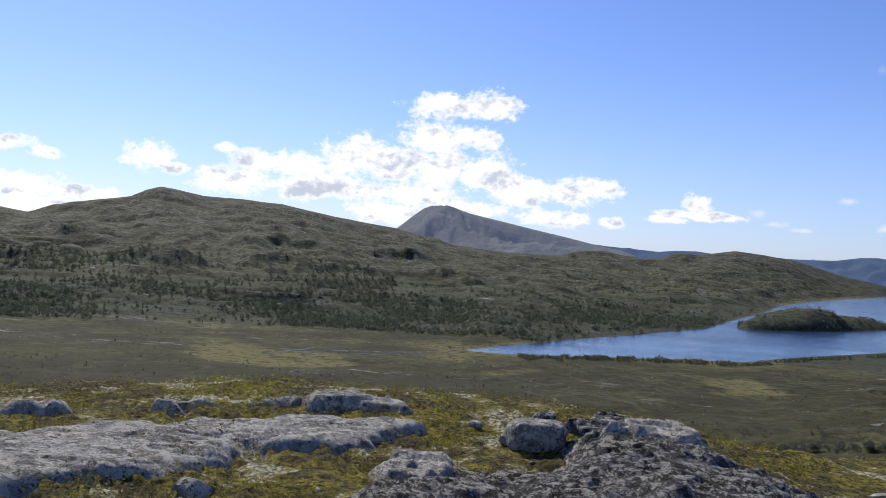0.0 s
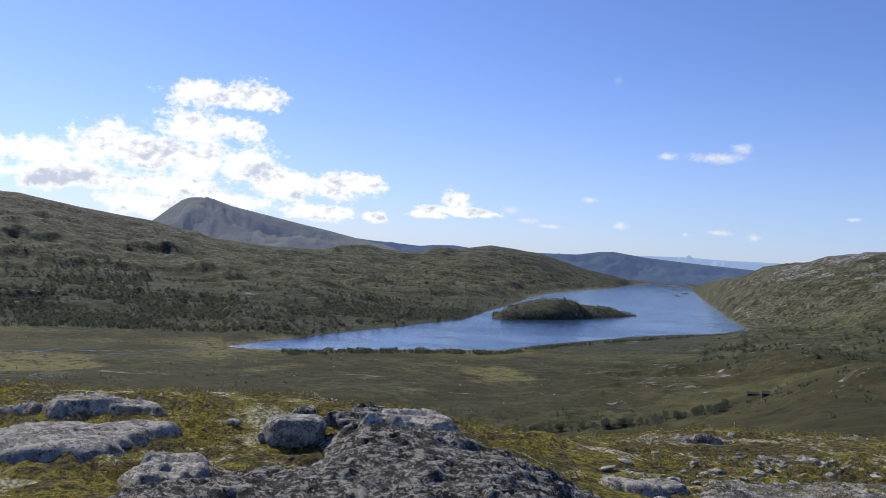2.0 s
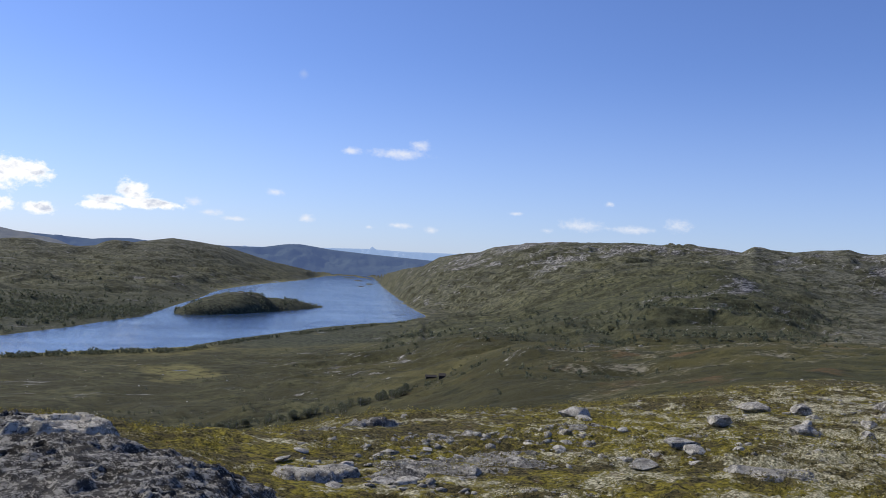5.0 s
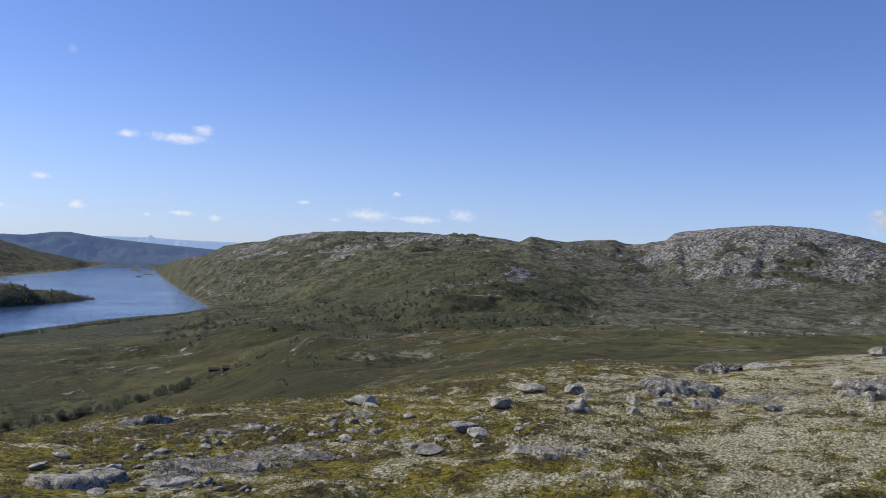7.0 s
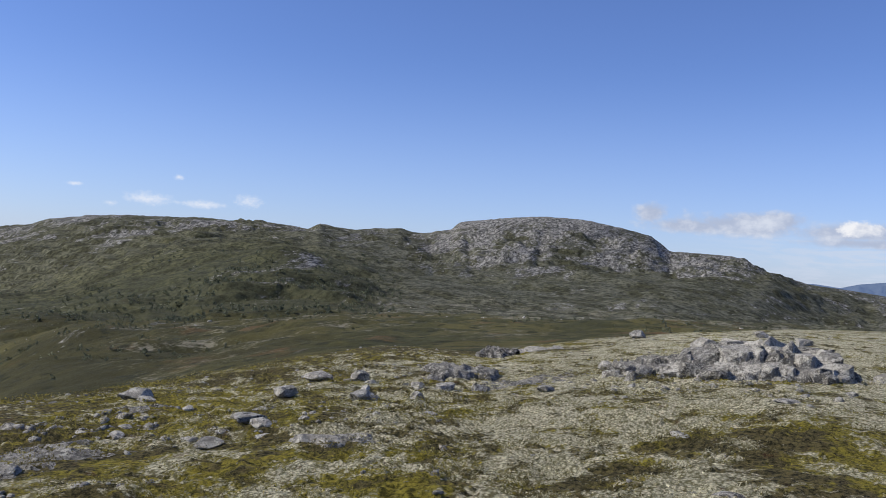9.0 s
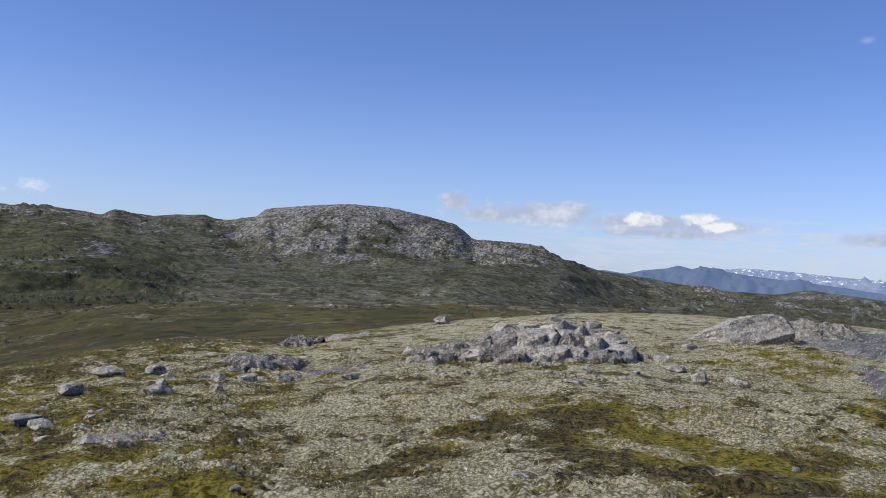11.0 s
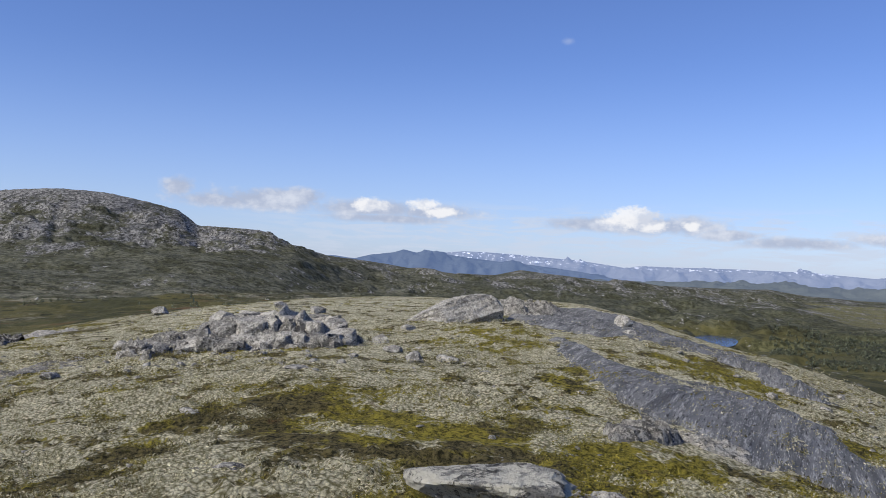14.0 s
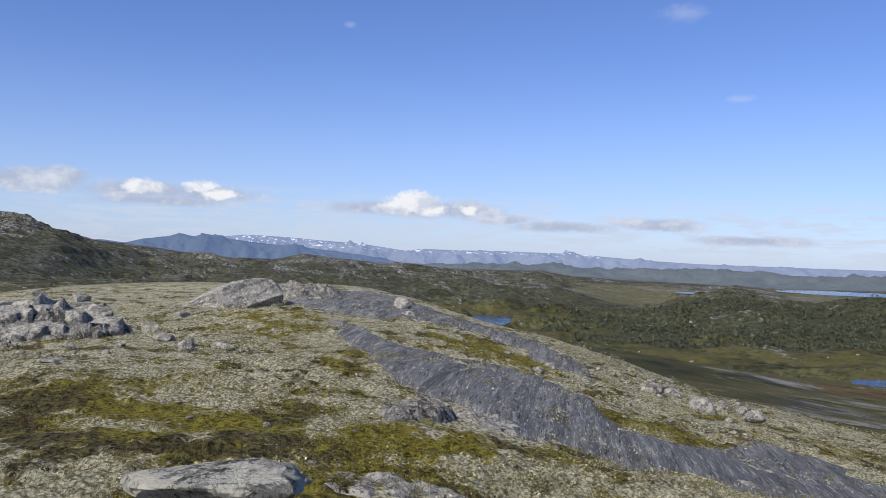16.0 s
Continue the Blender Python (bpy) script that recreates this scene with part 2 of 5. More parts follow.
SHELF_EL = (-9.9, -9.9, -9.9, -9.9, -9.8, -9.7, -9.0, -7.6, -5.5, -4.7, -3.75, -3.35, -3.1, -2.85, -2.75, -2.9, -3.1, -4.3, -5.9, -7.3, -8.0, -8.4, -9.0)
LOW = ((-60, 640, -77), (-27, 640, -77), (-13, 645, -77), (-2, 650, -77.2), (2.8, 652, -78.1), (7, 650, -78.1), (14.2, 692, -78.1), (20.5, 727, -78.1), (26.1, 871, -78.1), (31, 1019, -78.1),
       (34.5, 1160, -78.1), (35.7, 1300, -78.0), (37, 1180, -72), (43, 700, -52), (50, 560, -42), (57, 500, -40), (64, 500, -36), (71, 520, -36), (78, 560, -34), (85, 700, -44), (92, 900, -48), (99, 900, -52), (106, 900, -58),
       (113, 760, -60), (120, 640, -60), (128, 560, -60), (137, 470, -59.6), (175, 600, -60))
FOOT = ((-60, 730, -76), (-27, 730, -76), (-13, 770, -76), (-4, 760, -76.5), (2.6, 668, -78.0), (6.9, 746, -78), (13.4, 904, -78), (17.8, 1079, -78), (19.1, 1234, -78), (21.1, 1521, -78), (22.2, 1870, -78),
        (26.2, 2664, -78), (27.7, 3055, -78), (29.2, 4250, -78), (31.8, 4166, -78), (32.5, 3160, -78), (33.1, 2362, -78), (34.2, 1659, -78), (35.7, 1320, -78), (37.2, 1330, -75), (43, 900, -50), (50, 700, -36),
        (57, 650, -34), (64, 700, -36), (78, 750, -34), (85, 1000, -40), (92, 1300, -50), (99, 1400, -56), (106, 1500, -60), (113, 960, -60), (120, 820, -60), (128, 700, -59), (137, 560, -59.6), (175, 700, -60))
MID_AZ = (-60, -27, -13, 0, 10, 20, 24, 28, 30.5, 33, 34.3, 36, 39, 43, 47, 53, 59, 64, 69, 78, 85, 92, 99, 106, 113, 119, 123, 125, 128, 131.5, 137, 175)
MID_R = (1400, 1400, 1400, 1500, 1700, 2200, 2700, 3300, 4400, 2600, 1900, 1640, 1560, 1420, 1250, 1040, 1020, 1050, 1100, 1150, 1300, 2000, 2100, 2200, 1700, 1300, 900, 880, 860, 860, 860, 1200)
MID_EL = (-1.0, -1.2, -0.7, -1.6, -1.9, -1.2, -1.1, -1.25, -1.0, -1.7, -1.9, -1.6, -0.9, -0.3, 0.15, 0.2, -0.35, -0.76, -0.5, -0.3, -0.1, -0.95, -1.2, -1.4, -2.2, -3.1, -3.8, -3.3, -2.85, -2.95, -2.45, -2.4)
CREST_R_AZ = (-60, -10, 0, 11, 19, 26, 28, 30, 32, 33, 36, 43, 60, 66, 72, 79, 85, 90, 100, 120, 137, 175)
CREST_R = (2300, 2300, 2500, 2700, 3000, 3400, 3700, 4500, 4450, 2900, 2150, 2000, 1900, 1800, 1800, 1900, 2000, 2500, 2900, 3000, 3000, 3000)
CREST_WEST = ((-60, 2.5), (-45, 3), (-35, 1.2), (-28, 0.7), (-26.6, 0.54), (-25.1, 0.32), (-22.6, 1.12), (-19.4, 1.68), (-18.4, 2.2), (-17.6, 2.46), (-16.8, 2.38), (-15, 2.06), (-10.1, 1.88), (-6.4, 1.29), (-2.4, 0.78), (1.2, -0.02), (4.9, -0.33),
              (8.7, -0.3), (11.3, 0.08), (13.9, -0.13), (15.8, 0.11), (19.3, 0.74), (22.4, 0.42), (25.7, -0.46), (28.1, -0.9), (31.5, -0.95), (32.6, -0.9))
CREST_EAST = ((34.3, -0.4), (35.5, -0.17), (36.4, 0.42), (37.3, 0.65), (39.0, 0.9), (40.1, 1.33), (42.3, 1.71), (44.9, 1.93), (47.5, 1.98), (49, 2.09), (50.8, 2.0), (53.1, 2.05), (55.0, 1.86), (55.6, 1.73), (56.4, 2.15), (57.3, 1.94), (58.3, 1.84),
              (60.1, 1.96), (61.7, 2.14), (62.4, 1.95), (63.2, 1.86), (65.1, 2.3), (65.6, 2.8), (66, 2.9), (67.2, 3.04), (69, 3.29), (71.3, 3.46), (72.5, 3.44), (74.3, 3.33), (76.5, 2.94), (78, 2.61), (78.6, 2.2), (79.3, 1.67), (80.6, 1.62), (83.1, 1.54),
              (83.9, 1.3), (84.8, 0.74), (86.5, 0.38), (87.6, 0.09), (89.9, -0.11), (92.1, -0.41), (95.1, -0.78), (98.7, -0.72), (100.3, -0.35), (101.9, -0.52), (104.5, -0.74), (105.6, -0.99), (107.1, -0.75), (109.3, -1.01), (113.7, -1.03), (115.8, -0.95), (118, -1.25),
              (121, -1.4), (124.7, -1.46), (131.4, -1.56), (137, -1.46), (175, 1.0))


def rise(r, deg):
    return EYE + r * np.tan(np.radians(deg))


def land_columns(az):
    """For every azimuth, the knots (distance, height) from the hilltop to the horizon."""
    st = lambda xs, ys: curve(xs, ys, az)
    low, foot = np.array(LOW), np.array(FOOT)
    rb, eb = st(BROW_AZ, BROW_R), st(BROW_AZ, BROW_EL)
    rs, es = st(STATIONS, SLOPE_R), st(STATIONS, SLOPE_EL)
    rh, eh = st(STATIONS, SHELF_R), st(STATIONS, SHELF_EL)
    rl, zl = np.interp(az, low[:, 0], low[:, 1]), np.interp(az, low[:, 0], low[:, 2])
    rf, zf = np.interp(az, foot[:, 0], foot[:, 1]), np.interp(az, foot[:, 0], foot[:, 2])
    soft = np.ones(5) / 5
    rl[4:-4], rf[4:-4] = np.convolve(rl, soft, 'same')[4:-4], np.convolve(rf, soft, 'same')[4:-4]
    rf = np.maximum(rf, rl + 14)
    rm, em = np.maximum(st(MID_AZ, MID_R), rf + 60), st(MID_AZ, MID_EL)
    crest = CREST_WEST + CREST_EAST
    rc = np.maximum(st(CREST_R_AZ, CREST_R), rm + 80)
    ec = np.interp(az, [c[0] for c in crest], [c[1] for c in crest])
    bed = np.clip((rf - rl - 14) / 60, 0, 1) * np.clip((az - 2.2) / 0.6, 0, 1) * np.clip((35.8 - az) / 0.4, 0, 1)
    zbed = (zl + zf) / 2 - bed * 5.0
    rd = (rm + rc) / 2
    zm, zc = rise(rm, em), rise(rc, ec)
    zd = (zm + zc) / 2 + 6 * np.sin(az * 0.55) * np.clip((az - 86) / 6, 0, 1) - np.clip((az - 106) / 10, 0, 1) * 16 * np.clip((170 - az) / 20, 0, 1)
    zb = rise(rb, eb)
    R = np.stack([0 * az + 0.2, 0.5 * rb, rb, rb * 1.6 + 6, rs, rh, rl, (rl + rf) / 2, rf, rm, rd, rc, rc + 250, 0 * az + 4990])
    z_mid = zb * 0.45
    R[12] = np.minimum(R[12], 4900)
    rk = rb * 1.6 + 6
    zk = rise(rk, eb * 0.6 + es * 0.4 - 0.5)
    Z = np.stack([0 * az, z_mid, zb, zk, rise(rs, es), rise(rh, eh), zl, zbed, zf, zm, zd, zc, zc - 30, 0 * az - 85])
    return R, Z


AZ = np.concatenate([np.arange(-34, 141, 0.19), np.arange(141, 326, 3.0)])
RINGS = np.concatenate([[0.004, 0.25], np.geomspace(0.5, 3.2, 24, endpoint=False), np.geomspace(3.2, 42, 345, endpoint=False), np.geomspace(42, 500, 150, endpoint=False), np.geomspace(500, 3600, 400, endpoint=False), np.geomspace(3600, 4985, 12)])


def land_heights():
    folded = np.where(AZ > 175, np.where(AZ > 250, AZ - 360, 175), AZ)
    folded = np.clip(folded, -60, 175)
    R, Z = land_columns(folded)
    H = np.empty((len(AZ), len(RINGS)))
    for i in range(len(AZ)):
        H[i] = curve(R[:, i], Z[:, i], RINGS)
    # far side of the circle: blend the two ends together
    for i in np.where((AZ > 175) & (AZ < 300))[0]:
        k = (AZ[i] - 175) / 125
        H[i] = H[np.searchsorted(AZ, 174)] * (1 - k) + H[-1] * k
    A, RR = np.meshgrid(np.radians(AZ), RINGS, indexing="ij")
    X, Y = RR * np.sin(A), RR * np.cos(A)
    lnr = np.log(RR)
    dry = np.clip((H - LAKE - 0.4) / 9, 0.0, 1)
    deg = np.degrees(A)
    crest_r = R[11][:, None]
    calm = 1 - 0.93 * np.exp(-((RR - crest_r) / (0.10 * crest_r)) ** 2)      # crests keep their line
    step = lambda x, lo, hi: np.clip((x - lo) / (hi - lo), 0, 1)
    sector = lambda lo, hi, soft: step(deg, lo - soft, lo + soft) * (1 - step(deg, hi - soft, hi + soft))
    west, ridge, dome, moor = sector(-60, 34, 2), sector(34, 62, 2), sector(62, 87, 1.5), sector(87, 400, 2)
    foot_r = R[9][:, None]
    # folds in the land, about as wide as a tenth of their distance, lying along the slope
    folds = fbm(A * 9, lnr * 16, 5, 11) * 0.009 + np.abs(fbm(A * 16 + lnr * 4, lnr * 30, 4, 23)) * -0.006
    H = H + folds * RR * np.clip((RR - 60) / 150, 0, 1) * dry * calm * (1 - 0.45 * dome * (1 - step(RR, foot_r, foot_r * 1.1)))
    # knobs of bare rock on the far hills
    rough = 0.5 * west + ridge * (0.32 + 0.55 * step(RR, 1350, 1650)) + dome * (0.16 + 0.75 * step(RR, foot_r * 1.0, foot_r * 1.12)) + moor * 0.75
    knobs = np.maximum(fbm(X / 60, Y / 60, 5, 31), 0) ** 1.4 * 20 + np.abs(fbm(X / 170, Y / 170, 5, 35)) * 24 - 4
    H = H + knobs * rough * np.clip((RR - 350) / 500, 0, 1) * dry * calm
    # rounded hills rising out of the eastern moor
    H = H + (0.34 - np.abs(fbm(X / 330, Y / 330, 3, 181))) * 26 * sector(93, 121, 3) * step(RR, 950, 1300) * (1 - step(RR, 2300, 2700)) * dry
    # craggy steps over the bare summits
    crag_ = (ridge * step(RR, 1450, 1650) + dome * step(RR, foot_r * 1.02, foot_r * 1.12)) * calm
    tier = H / 11 + fbm(X / 120, Y / 120, 4, 139) * 1.6
    H = H + (np.clip((tier - np.floor(tier) - 0.6) / 0.4, 0, 1) - (tier - np.floor(tier))) * 11 * 0.75 * crag_ + np.abs(fbm(X / 26, Y / 26, 3, 141)) * 5 * crag_
    H = H + fbm(A * 260, lnr * 160, 3, 143) * 3.2 * (ridge + dome) * np.exp(-((RR - crest_r) / (0.03 * crest_r)) ** 2)
    # chutes down the face of the bare mountain
    for ca, cw, lean in ((71.1, 0.28, 0.9), (79.2, 0.4, -1.2), (66.3, 0.22, -0.8), (63.9, 0.25, -0.5)):
        along = step(RR, foot_r * 1.0, crest_r * 0.98)
        H = H - np.exp(-((deg - ca - lean * (along - 0.5)) / cw) ** 2) * 4.5 * np.sin(np.clip(along, 0, 1) * math.pi) * dome
    # benches and low scarps along the hillsides
    lift = 13.0 + 7 * fbm(X / 500, Y / 500, 2, 37)
    level = H / lift + fbm(X / 260, Y / 260, 4, 39) * 1.7
    part_ = level - np.floor(level)
    bench = (np.clip((part_ - 0.72) / 0.28, 0, 1) - part_) * lift
    where = np.clip(fbm(X / 330, Y / 330, 3, 43) * 3 + 0.5, 0, 1) * (0.62 * west + 0.7 * ridge + 0.22 * dome + 0.55 * moor)
    H = H + bench * where * np.clip((RR - 420) / 300, 0, 1) * dry * calm
    # steep little banks, shaded on the side away from the sun: azimuth, height angle, half width in degrees, height in metres
    rnd = np.random.default_rng(151)
    banks = [(-24.7, -0.7, 1.3, 8), (-22.4, -0.75, 0.9, 7), (-21.8, -1.35, 1.4, 10), (-15.2, -0.95, 1.2, 9), (-12.0, -1.1, 1.5, 9), (-10.1, -2.2, 2.0, 9), (-17.9, -2.1, 1.4, 11), (-16.6, -2.6, 1.4, 11), (-1.8, -1.2, 1.3, 10),
             (1.3, -2.1, 1.5, 10), (10.1, -0.3, 1.5, 9), (15.9, -0.2, 0.8, 10), (5.1, -2.2, 1.3, 8), (-7.5, 0.5, 1.6, 7), (-19.5, 0.2, 1.6, 7), (-13.0, 0.9, 1.2, 7)]
    banks += [(rnd.uniform(-33, 20), rnd.uniform(-3.2, 1.3), rnd.uniform(0.5, 1.8), rnd.uniform(2.5, 6)) for _ in range(70)]
    view = np.degrees(np.arctan2(H - EYE, RR))
    for ba, be, bw, bh in banks:
        i = int(np.argmin(np.abs(AZ - ba)))
        seen = np.where((RINGS > 760) & (view[i] > be) & (RINGS < R[11][i] * 0.93))[0]
        if len(seen) == 0:
            continue
        r0 = RINGS[seen[0]]
        bw = bw * 1.35
        cols = np.where(np.abs(AZ - ba) < bw)[0]
        side = (1 - ((AZ[cols] - ba) / bw) ** 2)[:, None]
        line = r0 * (1 + 0.05 * ((AZ[cols] - ba) / bw)[:, None] * rnd.uniform(-1, 1) + 0.03 * fbm(AZ[cols] * 1.5, AZ[cols] * 0, 3, 155)[:, None])
        d = RR[cols] - line
        bh = bh * r0 / 1150
        H[cols] += side * bh * np.clip(d / (bh * 2.6), 0, 1) * np.exp(-np.maximum(d, 0) / (bh * 14)) * dry[cols]
    # the dark scarp across the slope below the rocky ridge, and the craggy knoll above it
    line = np.interp(deg, (46, 50, 53, 57, 61), (690, 694, 728, 772, 800)) + fbm(deg / 1.6, deg * 0, 2, 45) * 26
    uneven = np.clip(0.8 + 0.8 * fbm(deg * 0.4, deg * 0, 2, 157), 0.3, 1.2)
    scarp = np.clip((RR - line) / 9, 0, 1) * np.exp(-np.maximum(RR - line, 0) / 160) * sector(49.2, 59.5, 1.6)
    H = H + scarp * 7 * uneven
    for k, off, tall in ((1, 38, 3.0), (2, 80, 3.5), (3, 130, 3.0)):
        line2 = line + off + fbm(deg / 1.4, deg * 0 + 3 * k, 2, 159 + k) * 40
        H = H + np.clip((RR - line2) / 4, 0, 1) * np.exp(-np.maximum(RR - line2, 0) / 60) * sector(51 + k, 60 - k, 1.5) * tall * np.clip(0.6 + 1.5 * fbm(deg * 0.5, deg * 0 + k, 2, 163), 0, 1.0)
    knoll = np.clip(1 - ((deg - 54.3) / 2.6) ** 2 - ((RR - 985) / 70) ** 2, 0, 1)
    H = H + knoll * (6 + np.abs(fbm(X / 22, Y / 22, 4, 165)) * 9)
    # a smooth dark swell between the huts and the lake
    H = H + 9 * np.clip(1 - ((deg - 38.5) / 6) ** 2 - ((RR - 640) / 120) ** 2, 0, 1) ** 1.3
    # swells and hollows in the ground below the hilltop
    H = H + fbm(X / 110, Y / 110, 4, 65) * 9 * np.clip((RR - 60) / 120, 0, 1) * np.clip((640 - RR) / 200, 0, 1) * np.clip((48 - deg) / 8, 0, 1)
    # hummocks underfoot
    near = np.clip((70 - RR) / 50, 0, 1)
    H = H + fbm(X / 3.1, Y / 3.1, 2, 41) * 0.20 * near * np.clip((RR - 0.6) / 2.5, 0, 1)
    bare = H.copy()
    H = H + fbm(X / 0.62, Y / 0.62, 3, 47) * 0.055 * near * np.clip((RR - 0.6) / 2.5, 0, 1)
    # cushions of moss and lichen
    mat_ = np.clip((RR - 2.6) / 0.8, 0, 1) * np.clip((48 - RR) / 25, 0, 1)
    cushion = (0.30 - np.abs(fbm(X / 0.30, Y / 0.30, 2, 57))) * 0.12 + (0.3 - np.abs(fbm(X / 0.11, Y / 0.11, 2, 59))) * 0.055
    H = H + cushion * mat_ * (0.4 + np.clip(fbm(X / 1.7, Y / 1.7, 3, 63) * 2 + 0.5, 0, 1))
    wide = fbm(X / 22, Y / 22, 4, 53) * 2.2 * np.clip((RR - 34) / 120, 0, 1) * dry * np.clip((700 - RR) / 300, 0, 1)
    H, bare = H + wide, bare + wide
    return H, X, Y, bare


HEIGHT, LAND_X, LAND_Y, BARE = land_heights()


def shape_waters():
    """The island, the islets and the basins of the tarns."""
    a, r = np.degrees(np.arctan2(LAND_X, LAND_Y)), np.hypot(LAND_X, LAND_Y)
    # island with a low tail towards the lake's far end
    mid = 1185 + (a - 21) * 30
    u, v = (a - 24.2) / 4.6, (r - mid) / 95
    body = np.clip(1 - (np.abs(u) ** 1.7 + v * v), 0, 1) ** 0.75 * (20 + 9 * fbm(LAND_X / 40, LAND_Y / 40, 4, 91)) * (1 - 0.25 * u)
    tail = np.clip(1 - (((a - 27.6) / 1.6) ** 2 + ((r - mid) / 40) ** 2), 0, 1) * 5
    land = np.maximum(body, tail)
    np.maximum(HEIGHT, LAKE - 1 + land * 1.08, out=HEIGHT, where=land > 0)
    for ia, ir, w, d in ((31.2, 3300, 0.35, 60), (31.9, 2900, 0.35, 60), (31.4, 2600, 0.25, 40), (30.6, 3700, 0.5, 90)):
        islet = np.clip(1 - ((a - ia) / w) ** 2 - ((r - ir) / d) ** 2, 0, 1)
        np.maximum(HEIGHT, LAKE - 1 + islet * 4, out=HEIGHT, where=islet > 0)
    for ta, tr, w, d, level in TARNS:
        k = np.clip(1.35 - np.sqrt(((a - ta) / w) ** 2 + ((r - tr) / d) ** 2) + 0.25 * fbm(a * 2.5, r / 60, 3, 97), 0, 1)
        k = np.clip(k / 0.5, 0, 1)
        HEIGHT[:] = HEIGHT * (1 - k) + (level + 0.8) * k
        k2 = np.clip((k - 0.6) / 0.4, 0, 1)
        HEIGHT[:] = HEIGHT * (1 - k2) + np.minimum(HEIGHT, level - 2.5) * k2


# azimuth, distance, half width in degrees, half depth, water level
TARNS = ((112.6, 815, 1.45, 70, -60.4), (137.2, 512, 2.4, 22, -60.6), (135.0, 2640, 4.6, 190, -77.5), (126.0, 2060, 1.5, 50, -73.5))
shape_waters()



def ground_z(x, y):
    r, a = math.hypot(x, y), math.degrees(math.atan2(x, y))
    a = a if a >= -34 else a + 360
    i = min(max(np.searchsorted(AZ, a) - 1, 0), len(AZ) - 2)
    j = min(max(np.searchsorted(RINGS, r) - 1, 0), len(RINGS) - 2)
    u, v = min(max((a - AZ[i]) / (AZ[i + 1] - AZ[i]), 0), 1), min(max((r - RINGS[j]) / (RINGS[j + 1] - RINGS[j]), 0), 1)
    return float((HEIGHT[i, j] * (1 - u) + HEIGHT[i + 1, j] * u) * (1 - v) + (HEIGHT[i, j + 1] * (1 - u) + HEIGHT[i + 1, j + 1] * u) * v)


def spot(az, r):
    """The point of the ground at an azimuth and distance from the hilltop's middle."""
    x, y = r * math.sin(radians(az)), r * math.cos(radians(az))
    return Vector((x, y, ground_z(x, y)))


def ground_at(x, y, grid=None):
    """Ground heights for arrays of places; grid BARE leaves out the cushions of turf."""
    grid = HEIGHT if grid is None else grid
    r, a = np.hypot(x, y), np.degrees(np.arctan2(x, y))
    a = np.where(a < -34, a + 360, a)
    i = np.clip(np.searchsorted(AZ, a) - 1, 0, len(AZ) - 2)
    j = np.clip(np.searchsorted(RINGS, r) - 1, 0, len(RINGS) - 2)
    u = np.clip((a - AZ[i]) / (AZ[i + 1] - AZ[i]), 0, 1)
    v = np.clip((r - RINGS[j]) / (RINGS[j + 1] - RINGS[j]), 0, 1)
    return (grid[i, j] * (1 - u) + grid[i + 1, j] * u) * (1 - v) + (grid[i, j + 1] * (1 - u) + grid[i + 1, j + 1] * u) * v


def in_sight(az, el, nearest):
    """The first ground beyond a distance that shows at a height angle, seen from the hilltop."""
    for r in np.arange(nearest, 2500, 2.0):
        p = spot(az, r)
        if math.degrees(math.atan2(p.z - EYE, r)) > el:
            break
    return p

# ---------------------------------------------------------------- materials
def heath_cover(n, p, light):
    """Underfoot: reindeer lichen, yellow-green moss, dark crowberry heath, rusty leaves."""
    big, mid, fine = n.noise(p, 0.32, 4, 0.6, 0.4), n.noise(p, 2.6, 6, 0.66, 0.1), n.noise(p, 15, 7, 0.78)
    heads = n.m("ADD", n.voro(p, 27), n.m("MULTIPLY", n.m("SUBTRACT", fine, 0.5), 1.1))
    grain = n.ramp(n.m("ADD", heads, n.m("MULTIPLY", n.m("SUBTRACT", n.noise(p, 6, 4, 0.6), 0.5), 0.9)), 0.76, 0.22, smooth=False)
    twigs = n.ramp(fine, 0.42, 0.58, smooth=False)
    lichen = n.mix(grain, (0.205 * light, 0.186 * light, 0.095 * light), (0.79 * light, 0.735 * light, 0.52 * light))
    moss = n.mix(twigs, (0.066 * light, 0.059 * light, 0.011 * light), (0.39 * light, 0.325 * light, 0.048 * light))
    heath = n.mix(twigs, (0.024 * light, 0.023 * light, 0.009 * light), (0.20 * light, 0.163 * light, 0.064 * light))
    rust = n.mix(twigs, (0.05, 0.02, 0.010), (0.20, 0.10, 0.045))
    pale = n.attr("lichened")
    cover = n.mix(n.ramp(n.m("ADD", n.m("ADD", mid, n.m("MULTIPLY", big, 0.5)), n.m("MULTIPLY", n.attr("mossy"), 0.085)), 0.70, 0.81), heath, moss)
    where = n.m("ADD", n.m("ADD", n.m("MULTIPLY", n.noise(p, 1.3, 7, 0.66, 0.15), 0.68), n.m("MULTIPLY", n.noise(p, 9.0, 6, 0.75), 0.32)), n.m("MULTIPLY", n.m("SUBTRACT", pale, 0.5), 0.17))
    cover = n.mix(n.ramp(where, 0.463, 0.520), cover, lichen)
    cover = n.mix(n.ramp(n.noise(p, 3.1, 5, 0.65), 0.62, 0.72, 0.0, 0.7), cover, rust)
    return cover, fine, mid


